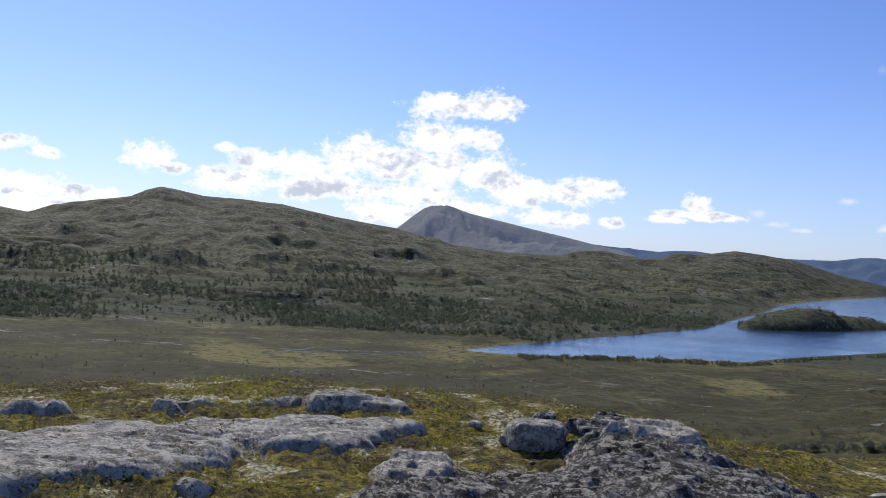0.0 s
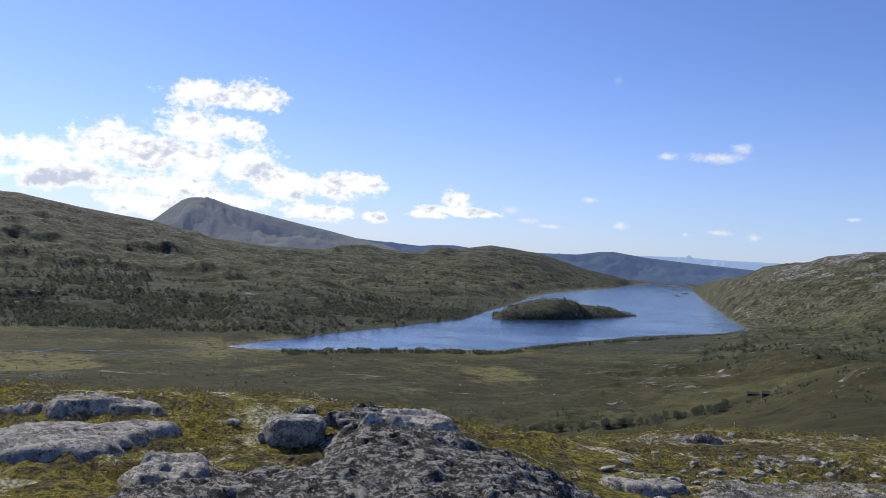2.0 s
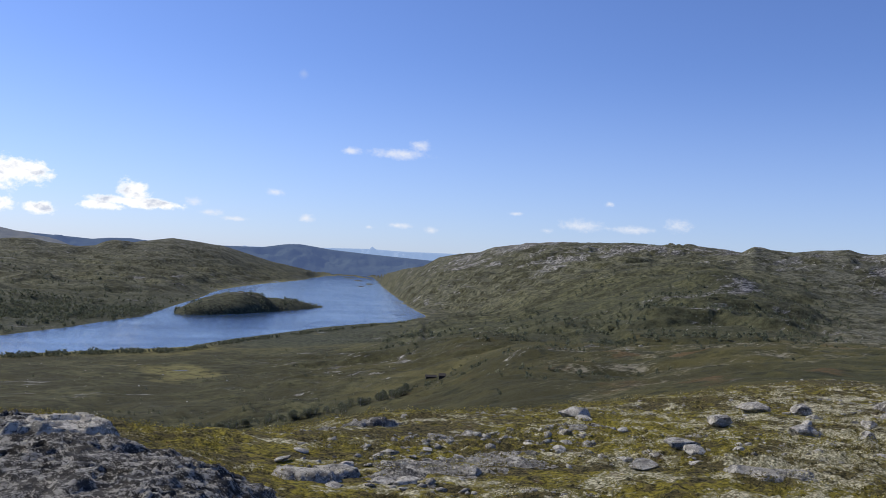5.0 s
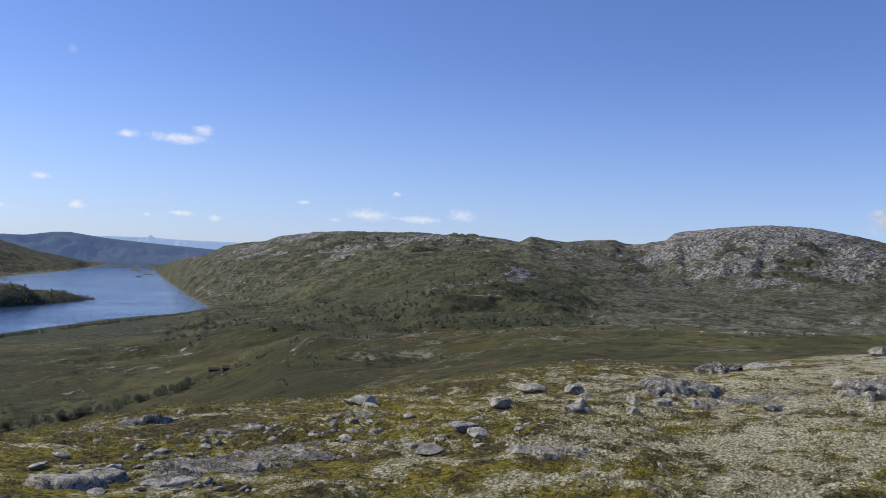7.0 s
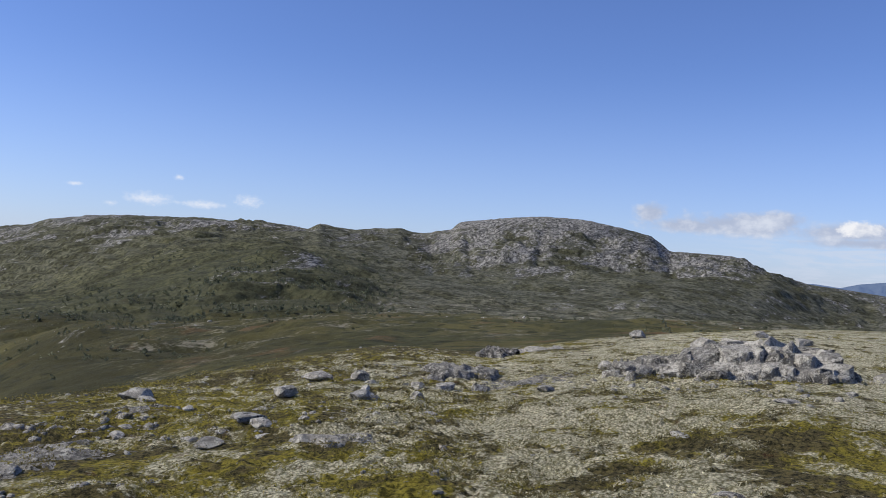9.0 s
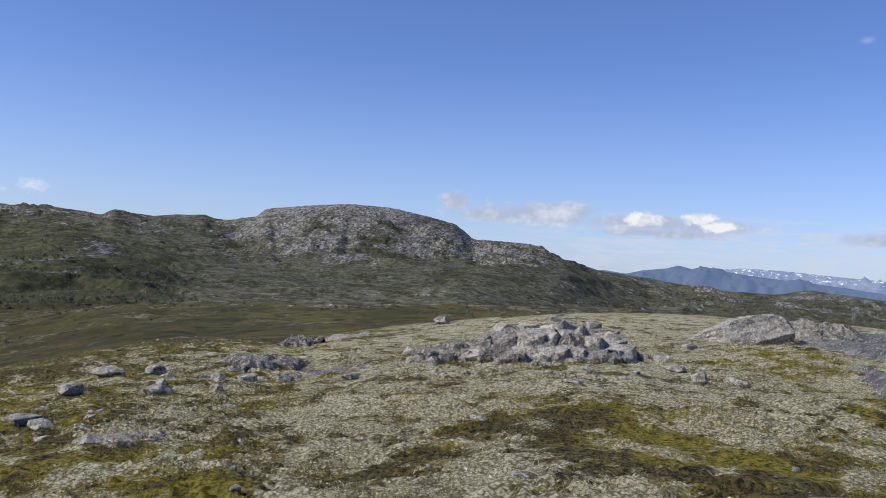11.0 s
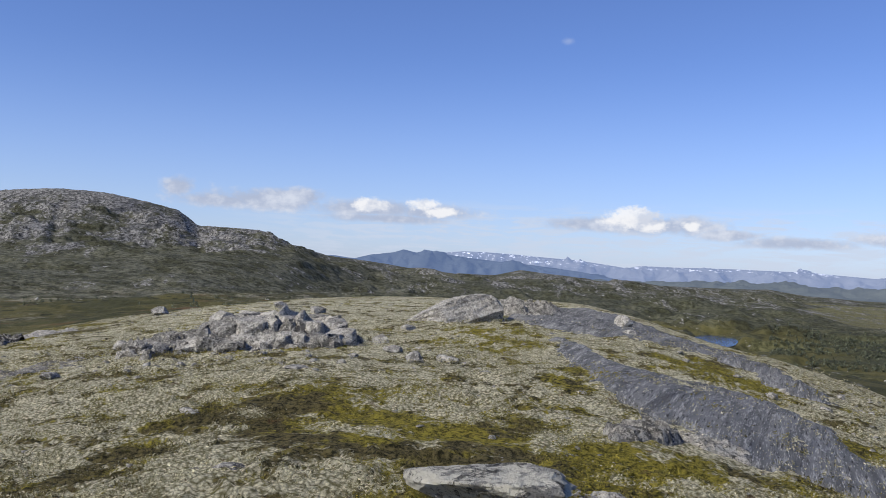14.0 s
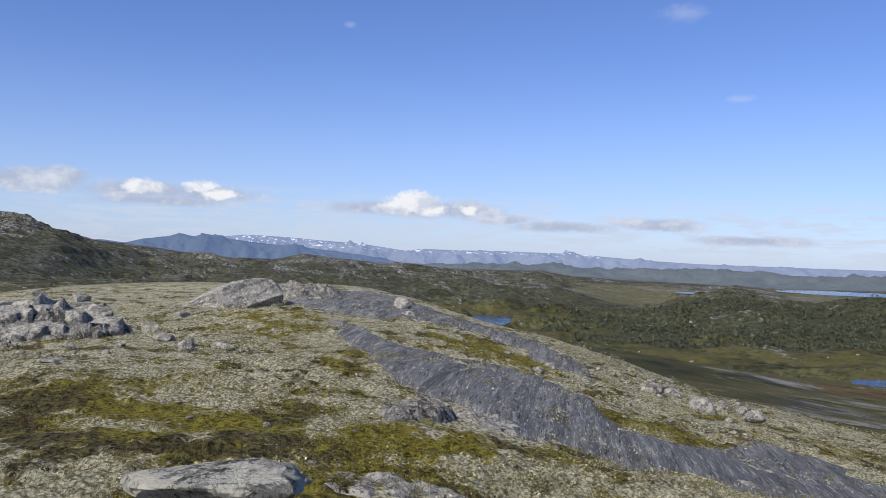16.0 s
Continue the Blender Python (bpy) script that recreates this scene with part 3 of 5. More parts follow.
def ground_material():
    m, n, b = material("heath")
    p = n.add("ShaderNodeNewGeometry").outputs["Position"]
    rock, wood, far, wet = n.attr("rocky"), n.attr("wooded"), n.attr("distant"), n.attr("boggy")
    cover, fine, mid = heath_cover(n, p, 1.12)
    # distant slopes: dark heather, olive grass, golden sedge, grey lichen heath, scrub and bare rock
    f1, f2, f3 = n.noise(p, 0.007, 6, 0.62, 0.5), n.noise(p, 0.032, 6, 0.64, 0.4), n.noise(p, 0.16, 6, 0.7, 0.2)
    f4 = n.noise(p, 0.75, 5, 0.7)
    moor, near_, pale_, gold = n.attr("moor"), n.attr("close"), n.attr("windswept"), n.attr("golden")
    olive = n.mix(n.ramp(f3, 0.35, 0.65), (0.036, 0.038, 0.015), (0.130, 0.126, 0.058))
    dusky = n.mix(n.ramp(f3, 0.35, 0.65), (0.016, 0.0165, 0.008), (0.064, 0.063, 0.031))
    greyed = n.mix(n.ramp(f3, 0.35, 0.65), (0.038, 0.039, 0.028), (0.140, 0.139, 0.103))
    grass = n.mix(n.ramp(n.m("ADD", n.m("MULTIPLY", f2, 0.6), n.m("MULTIPLY", f1, 0.4)), 0.44, 0.56), dusky, olive)
    grass = n.mix(moor, grass, n.mix(n.ramp(n.m("ADD", n.m("MULTIPLY", f2, 0.7), n.m("MULTIPLY", n.noise(p, 0.09, 5, 0.66, 0.3), 0.3)), 0.46, 0.535), n.mix(0.15, dusky, greyed), greyed))
    grass = n.mix(n.m("MULTIPLY", near_, 0.8), grass, n.mix(n.ramp(n.noise(p, 0.055, 7, 0.68, 0.5), 0.45, 0.57), n.mix(f4, (0.014, 0.016, 0.006), (0.075, 0.072, 0.026)), n.mix(f4, (0.048, 0.044, 0.014), (0.135, 0.118, 0.040))))
    rusty = n.m("MULTIPLY", near_, n.ramp(n.noise(p, 0.045, 6, 0.66, 0.4), 0.57, 0.66, 0.0, 0.7))
    grass = n.mix(rusty, grass, n.mix(f4, (0.075, 0.040, 0.018), (0.20, 0.115, 0.050)))
    grass = n.mix(n.m("MULTIPLY", wet, n.ramp(n.noise(p, 0.024, 6, 0.62, 0.5), 0.42, 0.60, 0.92, 0.4)), grass, n.mix(f4, (0.018, 0.018, 0.007), (0.056, 0.052, 0.020)))
    grass = n.mix(n.m("MULTIPLY", gold, n.ramp(n.noise(p, 0.016, 6, 0.62, 0.5), 0.44, 0.58)), grass, n.mix(f3, (0.046, 0.044, 0.015), (0.128, 0.114, 0.042)))
    deep = n.add("ShaderNodeSeparateXYZ")
    n.put(p, deep.inputs[0])
    sedge = n.m("MULTIPLY", n.ramp(deep.outputs[2], LAKE + 1.1, LAKE + 0.4, 0.0, 0.6), n.ramp(f3, 0.36, 0.52))
    grass = n.mix(sedge, grass, (0.19, 0.170, 0.062))
    crust = n.m("ADD", n.m("MULTIPLY", pale_, 0.20), n.m("ADD", n.m("MULTIPLY", n.noise(p, 0.06, 8, 0.72, 0.5), 0.65), n.m("MULTIPLY", f4, 0.35)))
    grass = n.mix(n.ramp(crust, 0.60, 0.70, 0.0, 0.8), grass, n.mix(n.noise(p, 2.0, 4, 0.7), (0.10, 0.092, 0.062), (0.33, 0.305, 0.23)))
    bushes = n.ramp(n.m("ADD", n.m("MULTIPLY", n.voro(p, 0.28), 0.5), n.m("MULTIPLY", f3, 0.8)), 0.56, 0.46, 0.0, 0.75)
    grass = n.mix(n.m("MULTIPLY", bushes, n.m("SUBTRACT", 1.0, n.m("MULTIPLY", n.m("MAXIMUM", gold, moor), 0.65))), grass, (0.017, 0.021, 0.010))
    scrub = n.mix(n.ramp(n.noise(p, 0.22, 5, 0.75), 0.4, 0.62), (0.022, 0.025, 0.014), (0.075, 0.079, 0.045))
    grass = n.mix(n.m("MULTIPLY", wood, n.ramp(f2, 0.24, 0.46)), grass, scrub)
    strata = n.scaled(p, (0.36, 1, 1.3))
    grain_ = n.noise(strata, 0.22, 9, 0.78)
    stone = n.mix(n.ramp(grain_, 0.41, 0.60), (0.034, 0.034, 0.032), (0.33, 0.318, 0.287))
    stone = n.mix(n.ramp(n.noise(strata, 0.05, 6, 0.7, 0.5), 0.50, 0.60, 0.0, 0.7), stone, (0.045, 0.046, 0.042))
    patch = n.m("ADD", n.m("MULTIPLY", n.noise(strata, 0.014, 9, 0.74, 0.6), 0.6), n.m("MULTIPLY", n.noise(strata, 0.12, 7, 0.74, 0.3), 0.4))
    bare = n.ramp(n.m("ADD", n.m("MULTIPLY", rock, 0.15), patch), 0.565, 0.615)
    hill = n.mix(bare, grass, stone)
    n.put(n.mix(far, cover, hill), b.inputs["Base Color"])
    b.inputs["Roughness"].default_value = 0.95
    b.inputs["Specular IOR Level"].default_value = 0.12
    tall = n.m("ADD", n.m("MULTIPLY", fine, 1.75), n.m("ADD", mid, n.m("MULTIPLY", n.noise(p, 60, 3, 0.6), 0.5)))
    farbump = n.m("ADD", n.m("MULTIPLY", n.noise(strata, 0.2, 8, 0.74), 11.0), n.m("ADD", n.m("MULTIPLY", f4, 2.0), n.m("MULTIPLY", f3, 5.0)))
    tall = n.m("ADD", n.m("MULTIPLY", tall, n.m("MULTIPLY", n.m("SUBTRACT", 1.0, far), 0.075)), n.m("MULTIPLY", farbump, n.m("MULTIPLY", far, n.m("ADD", 0.09, n.m("MULTIPLY", rock, 0.15)))))
    bump(n, b, tall, 1.0, 1.0)
    return m


def rock_material(name, dark, light, lichen, crack=6.0, streak=None, bald=0.495, relief=0.045):
    m, n, b = material(name)
    p = n.add("ShaderNodeNewGeometry").outputs["Position"]
    if streak is not None:
        turn = n.add("ShaderNodeVectorRotate")
        turn.rotation_type = "Z_AXIS"
        n.put(p, turn.inputs["Vector"])
        turn.inputs["Angle"].default_value = radians(-streak)
        p = n.scaled(turn.outputs[0], (0.13, 1.6, 1.0))
    a, c, d = n.noise(p, 2.2, 7, 0.68, 0.2), n.noise(p, 19, 7, 0.75, 0.05), n.noise(p, 70, 4, 0.6)
    col = n.mix(n.ramp(a, 0.36, 0.64), dark, light)
    col = n.mix(n.ramp(n.noise(p, 9, 10, 0.84, 0.08), bald, bald + 0.035), col, lichen)
    col = n.mix(n.ramp(c, 0.56, 0.60, 0.0, 0.85), col, (0.030, 0.029, 0.026))
    col = n.mix(n.ramp(n.noise(p, 30, 5, 0.7), 0.60, 0.68, 0.0, 0.8), col, tuple(min(1.25 * k, 0.7) for k in lichen))
    spots = n.ramp(n.m("ADD", n.voro(p, 21), n.m("MULTIPLY", d, 0.35)), 0.40, 0.34)
    col = n.mix(n.m("MULTIPLY", spots, 0.75), col, tuple(min(1.2 * k, 0.7) for k in lichen))
    n.put(col, b.inputs["Base Color"])
    b.inputs["Roughness"].default_value = 0.86
    b.inputs["Specular IOR Level"].default_value = 0.12
    h = n.m("ADD", n.m("MULTIPLY", n.noise(p, crack, 6, 0.7), 0.8), n.m("ADD", n.m("MULTIPLY", c, 0.9), n.m("MULTIPLY", d, 0.3)))
    bump(n, b, h, 1.0, relief)
    return m


def through_leaf(n, b, share):
    """Leaves let some of the light through."""
    b.inputs["Roughness"].default_value = 0.8
    b.inputs["Specular IOR Level"].default_value = 0.2
    thin, both = n.add("ShaderNodeBsdfTranslucent"), n.add("ShaderNodeMixShader")
    for link in list(n.t.links):
        if link.to_socket == b.inputs["Base Color"]:
            n.t.links.new(link.from_socket, thin.inputs[0])
    both.inputs[0].default_value = share
    n.t.links.new(b.outputs[0], both.inputs[1])
    n.t.links.new(thin.outputs[0], both.inputs[2])
    out = [k for k in n.t.nodes if k.bl_idname == "ShaderNodeOutputMaterial"][0]
    n.t.links.new(both.outputs[0], out.inputs[0])


def plant_material():
    m, n, b = material("heath_leaves")
    p = n.add("ShaderNodeNewGeometry")
    cover, fine, mid = heath_cover(n, p.outputs["Position"], 1.25)
    n.put(n.mix(n.m("MULTIPLY", p.outputs["Random Per Island"], 0.6), cover, (0.12, 0.108, 0.038)), b.inputs["Base Color"])
    through_leaf(n, b, 0.4)
    return m


HEATH = ground_material()
PLANT = plant_material()
GNEISS = rock_material("grey_gneiss", (0.138, 0.129, 0.111), (0.315, 0.297, 0.257), (0.48, 0.455, 0.39))
SLATE = rock_material("dark_bedrock", (0.030, 0.028, 0.025), (0.105, 0.099, 0.088), (0.46, 0.438, 0.385), 9.0, None, 0.500, 0.09)
STREAKED = rock_material("streaked_bedrock", (0.096, 0.097, 0.096), (0.195, 0.195, 0.190), (0.36, 0.357, 0.335), 2.0, -28, 0.535)
BROKEN = rock_material("broken_gneiss", (0.080, 0.076, 0.067), (0.26, 0.246, 0.214), (0.45, 0.428, 0.37), 9.0, None, 0.508, 0.075)
PALE = rock_material("pale_stone", (0.165, 0.154, 0.132), (0.37, 0.348, 0.30), (0.54, 0.51, 0.435))


def water_material():
    m, n, b = material("lake_water")
    p = n.add("ShaderNodeNewGeometry").outputs["Position"]
    b.inputs["Base Color"].default_value = (0.028, 0.056, 0.122, 1)
    b.inputs["Roughness"].default_value = 0.12
    b.inputs["IOR"].default_value = 1.33
    w = n.noise(n.scaled(p, (1.0, 0.5, 1)), 0.5, 4, 0.6)
    gust = n.ramp(n.noise(n.scaled(p, (0.3, 1, 1)), 0.012, 4, 0.6), 0.35, 0.65, 0.4, 1.0)
    bump(n, b, n.m("MULTIPLY", w, gust), 1.0, 0.45)
    return m


WATER = water_material()


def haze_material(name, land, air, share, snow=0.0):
    """Mountains behind many kilometres of air: their own colour, and the air's haze painted over it as emission."""
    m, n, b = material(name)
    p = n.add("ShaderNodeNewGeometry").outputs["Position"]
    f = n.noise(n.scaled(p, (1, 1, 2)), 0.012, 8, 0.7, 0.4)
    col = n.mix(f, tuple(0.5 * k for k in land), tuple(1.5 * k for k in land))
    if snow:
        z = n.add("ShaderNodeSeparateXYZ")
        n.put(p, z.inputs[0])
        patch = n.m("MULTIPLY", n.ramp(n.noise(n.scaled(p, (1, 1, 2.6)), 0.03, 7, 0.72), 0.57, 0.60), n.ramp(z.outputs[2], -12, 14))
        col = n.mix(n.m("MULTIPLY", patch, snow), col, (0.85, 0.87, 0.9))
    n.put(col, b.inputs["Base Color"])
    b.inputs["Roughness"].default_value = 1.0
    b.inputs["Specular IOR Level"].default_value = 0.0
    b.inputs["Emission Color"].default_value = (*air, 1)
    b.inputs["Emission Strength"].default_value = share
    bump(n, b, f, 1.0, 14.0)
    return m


# ---------------------------------------------------------------- ground
LICHENED, MOSSY = np.zeros_like(HEIGHT), np.zeros_like(HEIGHT)


def build_ground():
    na, nr = HEIGHT.shape
    v = np.stack([LAND_X, LAND_Y, HEIGHT], -1).reshape(-1, 3)
    i, j = np.meshgrid(np.arange(na), np.arange(nr - 1), indexing="ij")
    i2 = (i + 1) % na
    q = np.stack([i * nr + j, i * nr + j + 1, i2 * nr + j + 1, i2 * nr + j], -1).reshape(-1, 4)
    me = fast_mesh("ground", v, q[:, ::-1], HEATH)
    a = np.degrees(np.arctan2(LAND_X, LAND_Y))
    r = np.hypot(LAND_X, LAND_Y)
    step = lambda x, lo, hi: np.clip((x - lo) / (hi - lo), 0, 1)
    far = step(r / np.interp(a, BROW_AZ, BROW_R), 0.85, 1.5) * step(r, 12, 26)
    crest_r, foot_r = np.interp(a, CREST_R_AZ, CREST_R), np.interp(a, MID_AZ, MID_R)
    sector = lambda lo, hi, soft: step(a, lo - soft, lo + soft) * (1 - step(a, hi - soft, hi + soft))
    view = np.degrees(np.arctan2(HEIGHT - EYE, r))
    ragged = fbm(LAND_X / 90, LAND_Y / 90, 4, 171)
    peak = sector(63, 85.5, 1.5) * step(r / foot_r + ragged * 0.25, 1.02, 1.22) * (0.85 + 0.5 * fbm(LAND_X / 160, LAND_Y / 160, 4, 173))
    hill4 = sector(36, 65, 2) * step(r + ragged * 500, 1450, 1850) * (0.6 + 0.5 * fbm(LAND_X / 160, LAND_Y / 160, 4, 173))
    knoll = np.clip(1.3 - ((a - 54.5) / 3.2) ** 2 - ((r - 985) / 90) ** 2, 0, 1) * 0.42
    line = np.interp(a, (46, 50, 53, 57, 61), (690, 694, 728, 772, 800))
    ledges = sector(49.5, 60, 1.5) * step(r, line - 15, line + 10) * (1 - step(r, line + 130, line + 220)) * 0.25
    rocky = np.maximum.reduce([peak, hill4, knoll, ledges, sector(-60, 30, 3) * step(HEIGHT, 30, 110) * 0.16, sector(86, 140, 2) * step(r, 1300, 2000) * 0.42])
    wood = sector(-60, 33, 2) * step(r, 735, 790) * (1 - step(view, -4.0, np.interp(a, (-27, -17, -5, 8, 20), (-2.9, -2.7, -1.5, -2.2, -1.7)))) + sector(33, 60, 3) * step(r, 560, 700) * (1 - step(r, 900, 1200)) * 0.6
    wood = wood + sector(120, 200, 2) * step(r, 640, 720) * (1 - step(r, 1000, 1100)) * 0.9 + sector(95, 120, 3) * step(r, 900, 1100) * (1 - step(r, 1900, 2300)) * 0.35
    bog = sector(-60, 58, 5) * step(r, 14, 40) * (1 - step(r, 690, 770)) + sector(106, 200, 3) * step(r, 350, 500) * (1 - step(r, 750, 900)) * 0.2
    golden = sector(-60, 2, 3) * step(r, 480, 560) * (1 - step(r, 720, 780)) * 0.3 + sector(2, 34, 2) * (1 - step(view, -5.2, -4.2)) * step(r, 690, 760) * 0.8 + sector(14, 30, 3) * step(r, 150, 230) * (1 - step(r, 300, 380)) * 0.2 \
        + sector(30, 48, 2) * step(r, 330, 400) * (1 - step(r, 520, 600)) * 0.8 + sector(106, 200, 3) * step(r, 350, 480) * (1 - step(r, 900, 1100)) * 0.9
    windswept = sector(43, 90, 4) * step(r, 24, 60) * (1 - step(r, 300, 400)) * 0.36 + sector(43, 58, 2) * np.exp(-((r - np.interp(a, STATIONS, SHELF_R)) / 30) ** 2) * 0.25 + sector(58, 92, 4) * step(r, 230, 330) * (1 - step(r, 800, 1000)) * 0.48 \
        + sector(92, 200, 4) * step(r, 22, 40) * (1 - step(r, 120, 200)) * 0.25
    # lichen is thick on the windy top, moss and heath on the sheltered side towards the lake and round the cairn
    pale = 0.12 + 0.50 * step(a, 46, 72) * step(r, 4, 7)
    mossy = 0.0 * pale
    for pa, pr, wa, wr, k in ((86, 10.2, 8, 1.4, 0.8), (93, 8.8, 6, 1.0, 0.8), (100, 7.4, 9, 1.6, 0.9), (108, 8.4, 5, 1.0, 0.8), (104, 13, 2.5, 2.5, 0.6), (113, 17.6, 5, 2.4, 0.9), (98, 20, 4, 3, 0.5), (122, 12.6, 4, 0.9, 0.9), (66, 34, 10, 10, 0.4), (62, 7, 5, 1.5, 0.5)):
        q = ((a - pa) / wa) ** 2 + ((r - pr) / wr) ** 2
        pale = pale - 0.42 * k * np.clip(1.3 - q, 0, 1)
        mossy = np.maximum(mossy, np.clip(1.4 - q, 0, 1))
    # dark mats of crowberry
    for pa, pr, wa, wr in ((83.5, 10.0, 6, 1.0), (85, 8.2, 3.5, 0.5), (97, 7.7, 8, 0.6), (76, 8.6, 2, 0.3), (99, 9.0, 2.5, 0.5), (60, 33, 14, 7), (52, 20, 5, 2)):
        mat_ = np.clip(1.4 - ((a - pa) / wa) ** 2 - ((r - pr) / wr) ** 2, 0, 1)
        pale, mossy = pale - 0.45 * mat_, mossy * (1 - mat_) - mat_
    pale = np.clip(pale, 0, 1)
    moor = sector(58, 112, 4) * step(r, 260, 420) * 0.8 + sector(112, 200, 3) * step(r, 900, 1300) * 0.6 + sector(-60, 34, 2) * step(r, 740, 800) * (0.45 + 0.4 * step(HEIGHT, -40, 20)) + sector(34, 62, 2) * step(r, 1000, 1400) * 0.6
    LICHENED[:], MOSSY[:] = pale, mossy
    for name, val in (("rocky", rocky), ("wooded", wood), ("distant", far), ("boggy", bog), ("lichened", pale), ("mossy", mossy), ("moor", moor), ("golden", golden), ("windswept", windswept), ("close", (1 - step(r, 350, 900)) * sector(34, 62, 5) + (1 - step(r, 220, 360)) * sector(62, 100, 5) + (1 - step(r, 120, 300)) * sector(100, 200, 5))):
        at = me.attributes.new(name, "FLOAT", "POINT")
        at.data.foreach_set("value", np.clip(val, -1 if name == "mossy" else 0, 1).astype(np.float32).ravel())
    return tagged(new("ground", me), "rolling mountain heath of lichen, moss and bare rock", "ground", kind="structure")


ground = build_ground()


def water_sheet(name, z, a0, a1, r0, r1, label):
    az_, r_ = np.radians(np.linspace(a0, a1, 40)), np.geomspace(r0, r1, 30)
    A, R = np.meshgrid(az_, r_, indexing="ij")
    v = np.stack([R * np.sin(A), R * np.cos(A), 0 * R + z], -1).reshape(-1, 3)
    i, j = np.meshgrid(np.arange(39), np.arange(29), indexing="ij")
    q = np.stack([i * 30 + j, (i + 1) * 30 + j, (i + 1) * 30 + j + 1, i * 30 + j + 1], -1).reshape(-1, 4)
    if name == "tarn":
        u, w = np.linspace(-1.5, 1.5, 40)[i], (r_[j] - (r0 + r1) / 2) / ((r1 - r0) / 3)
        q = q[(np.hypot(u, w) < 1.02).ravel()]
    return tagged(new(name, fast_mesh(name, v, q, WATER)), label, "lake", kind="structure")


water_sheet("lake", LAKE, 1.9, 38, 600, 4700, "long blue mountain lake with wind ripples")
for ta, tr, w, d, level in TARNS:
    water_sheet("tarn", level, ta - w * 1.5, ta + w * 1.5, tr - d * 1.5, tr + d * 1.5, "small blue mountain tarn in the bog")



def far_range(name, pts, r, depth, seed, mat, base, label, rugged=0.35, crags=0.0):
    """A mountain range: a crest of given heights, with spurs and gullies running down towards the viewer and away."""
    a = np.arange(pts[0][0], pts[-1][0], 0.12)
    top = rise(r, np.interp(a, [p[0] for p in pts], [p[1] for p in pts]))
    s = np.linspace(-1, 1, 45)
    A, S = np.meshgrid(a, s, indexing="ij")
    T = np.repeat(top[:, None], len(s), 1)
    px, py = (r + S * depth) * np.sin(np.radians(A)), (r + S * depth) * np.cos(np.radians(A))
    wide = min(420.0, depth * 0.6)
    spur = fbm(px / wide, py / wide, 6, seed, 0.6) * 1.5
    T = T + fbm(A * 2.2, A * 0, 4, seed + 3, 0.6) * crags * np.clip(1 - np.abs(S) * 4, 0, 1)
    z = base + (T - base) * (1 - np.abs(S)) ** 0.8 * (1 + rugged * spur * np.clip(np.abs(S) * 4, 0, 1))
    z = z - np.abs(fbm(px / 90, py / 90, 4, seed + 5)) * (T - base) * 0.22 * np.clip(np.abs(S) * 6, 0.0, 1)
    R = r + S * depth
    v = np.stack([R * np.sin(np.radians(A)), R * np.cos(np.radians(A)), z], -1).reshape(-1, 3)
    n = len(s)
    i, j = np.meshgrid(np.arange(len(a) - 1), np.arange(n - 1), indexing="ij")
    q = np.stack([i * n + j, (i + 1) * n + j, (i + 1) * n + j + 1, i * n + j + 1], -1).reshape(-1, 4)
    return tagged(new(name, fast_mesh(name, v, q, mat)), label, "mountain", kind="structure")


# the blue haze on these ranges is emission put on their own faces
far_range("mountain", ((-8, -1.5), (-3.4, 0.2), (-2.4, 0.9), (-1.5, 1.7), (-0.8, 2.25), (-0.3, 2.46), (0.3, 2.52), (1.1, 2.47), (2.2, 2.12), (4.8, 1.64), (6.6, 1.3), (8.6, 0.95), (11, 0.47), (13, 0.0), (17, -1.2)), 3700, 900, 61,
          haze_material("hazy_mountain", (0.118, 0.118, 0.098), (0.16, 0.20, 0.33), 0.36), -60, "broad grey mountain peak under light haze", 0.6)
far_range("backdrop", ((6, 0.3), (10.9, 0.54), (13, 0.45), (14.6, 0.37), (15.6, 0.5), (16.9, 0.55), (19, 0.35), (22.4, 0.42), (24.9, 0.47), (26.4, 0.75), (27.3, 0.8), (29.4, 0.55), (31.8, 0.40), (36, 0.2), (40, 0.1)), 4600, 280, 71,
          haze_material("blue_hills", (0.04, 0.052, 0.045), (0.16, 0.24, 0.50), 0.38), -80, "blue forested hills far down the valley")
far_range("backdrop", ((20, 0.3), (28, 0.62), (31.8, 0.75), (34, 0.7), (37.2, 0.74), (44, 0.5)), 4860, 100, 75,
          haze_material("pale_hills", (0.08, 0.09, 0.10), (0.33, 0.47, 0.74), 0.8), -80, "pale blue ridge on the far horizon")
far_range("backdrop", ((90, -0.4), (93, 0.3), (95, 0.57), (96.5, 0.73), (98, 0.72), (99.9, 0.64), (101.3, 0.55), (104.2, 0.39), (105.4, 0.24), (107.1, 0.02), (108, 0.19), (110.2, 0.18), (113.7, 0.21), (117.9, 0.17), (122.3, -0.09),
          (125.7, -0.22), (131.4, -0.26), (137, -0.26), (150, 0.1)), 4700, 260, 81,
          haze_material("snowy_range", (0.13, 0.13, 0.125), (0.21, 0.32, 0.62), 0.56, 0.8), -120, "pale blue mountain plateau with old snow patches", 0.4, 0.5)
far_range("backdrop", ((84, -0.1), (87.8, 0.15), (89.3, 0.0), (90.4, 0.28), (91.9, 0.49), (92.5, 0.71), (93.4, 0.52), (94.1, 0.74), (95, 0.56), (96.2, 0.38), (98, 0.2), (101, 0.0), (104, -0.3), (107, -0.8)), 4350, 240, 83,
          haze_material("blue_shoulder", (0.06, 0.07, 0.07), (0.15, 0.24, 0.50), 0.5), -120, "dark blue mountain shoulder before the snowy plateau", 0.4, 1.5)
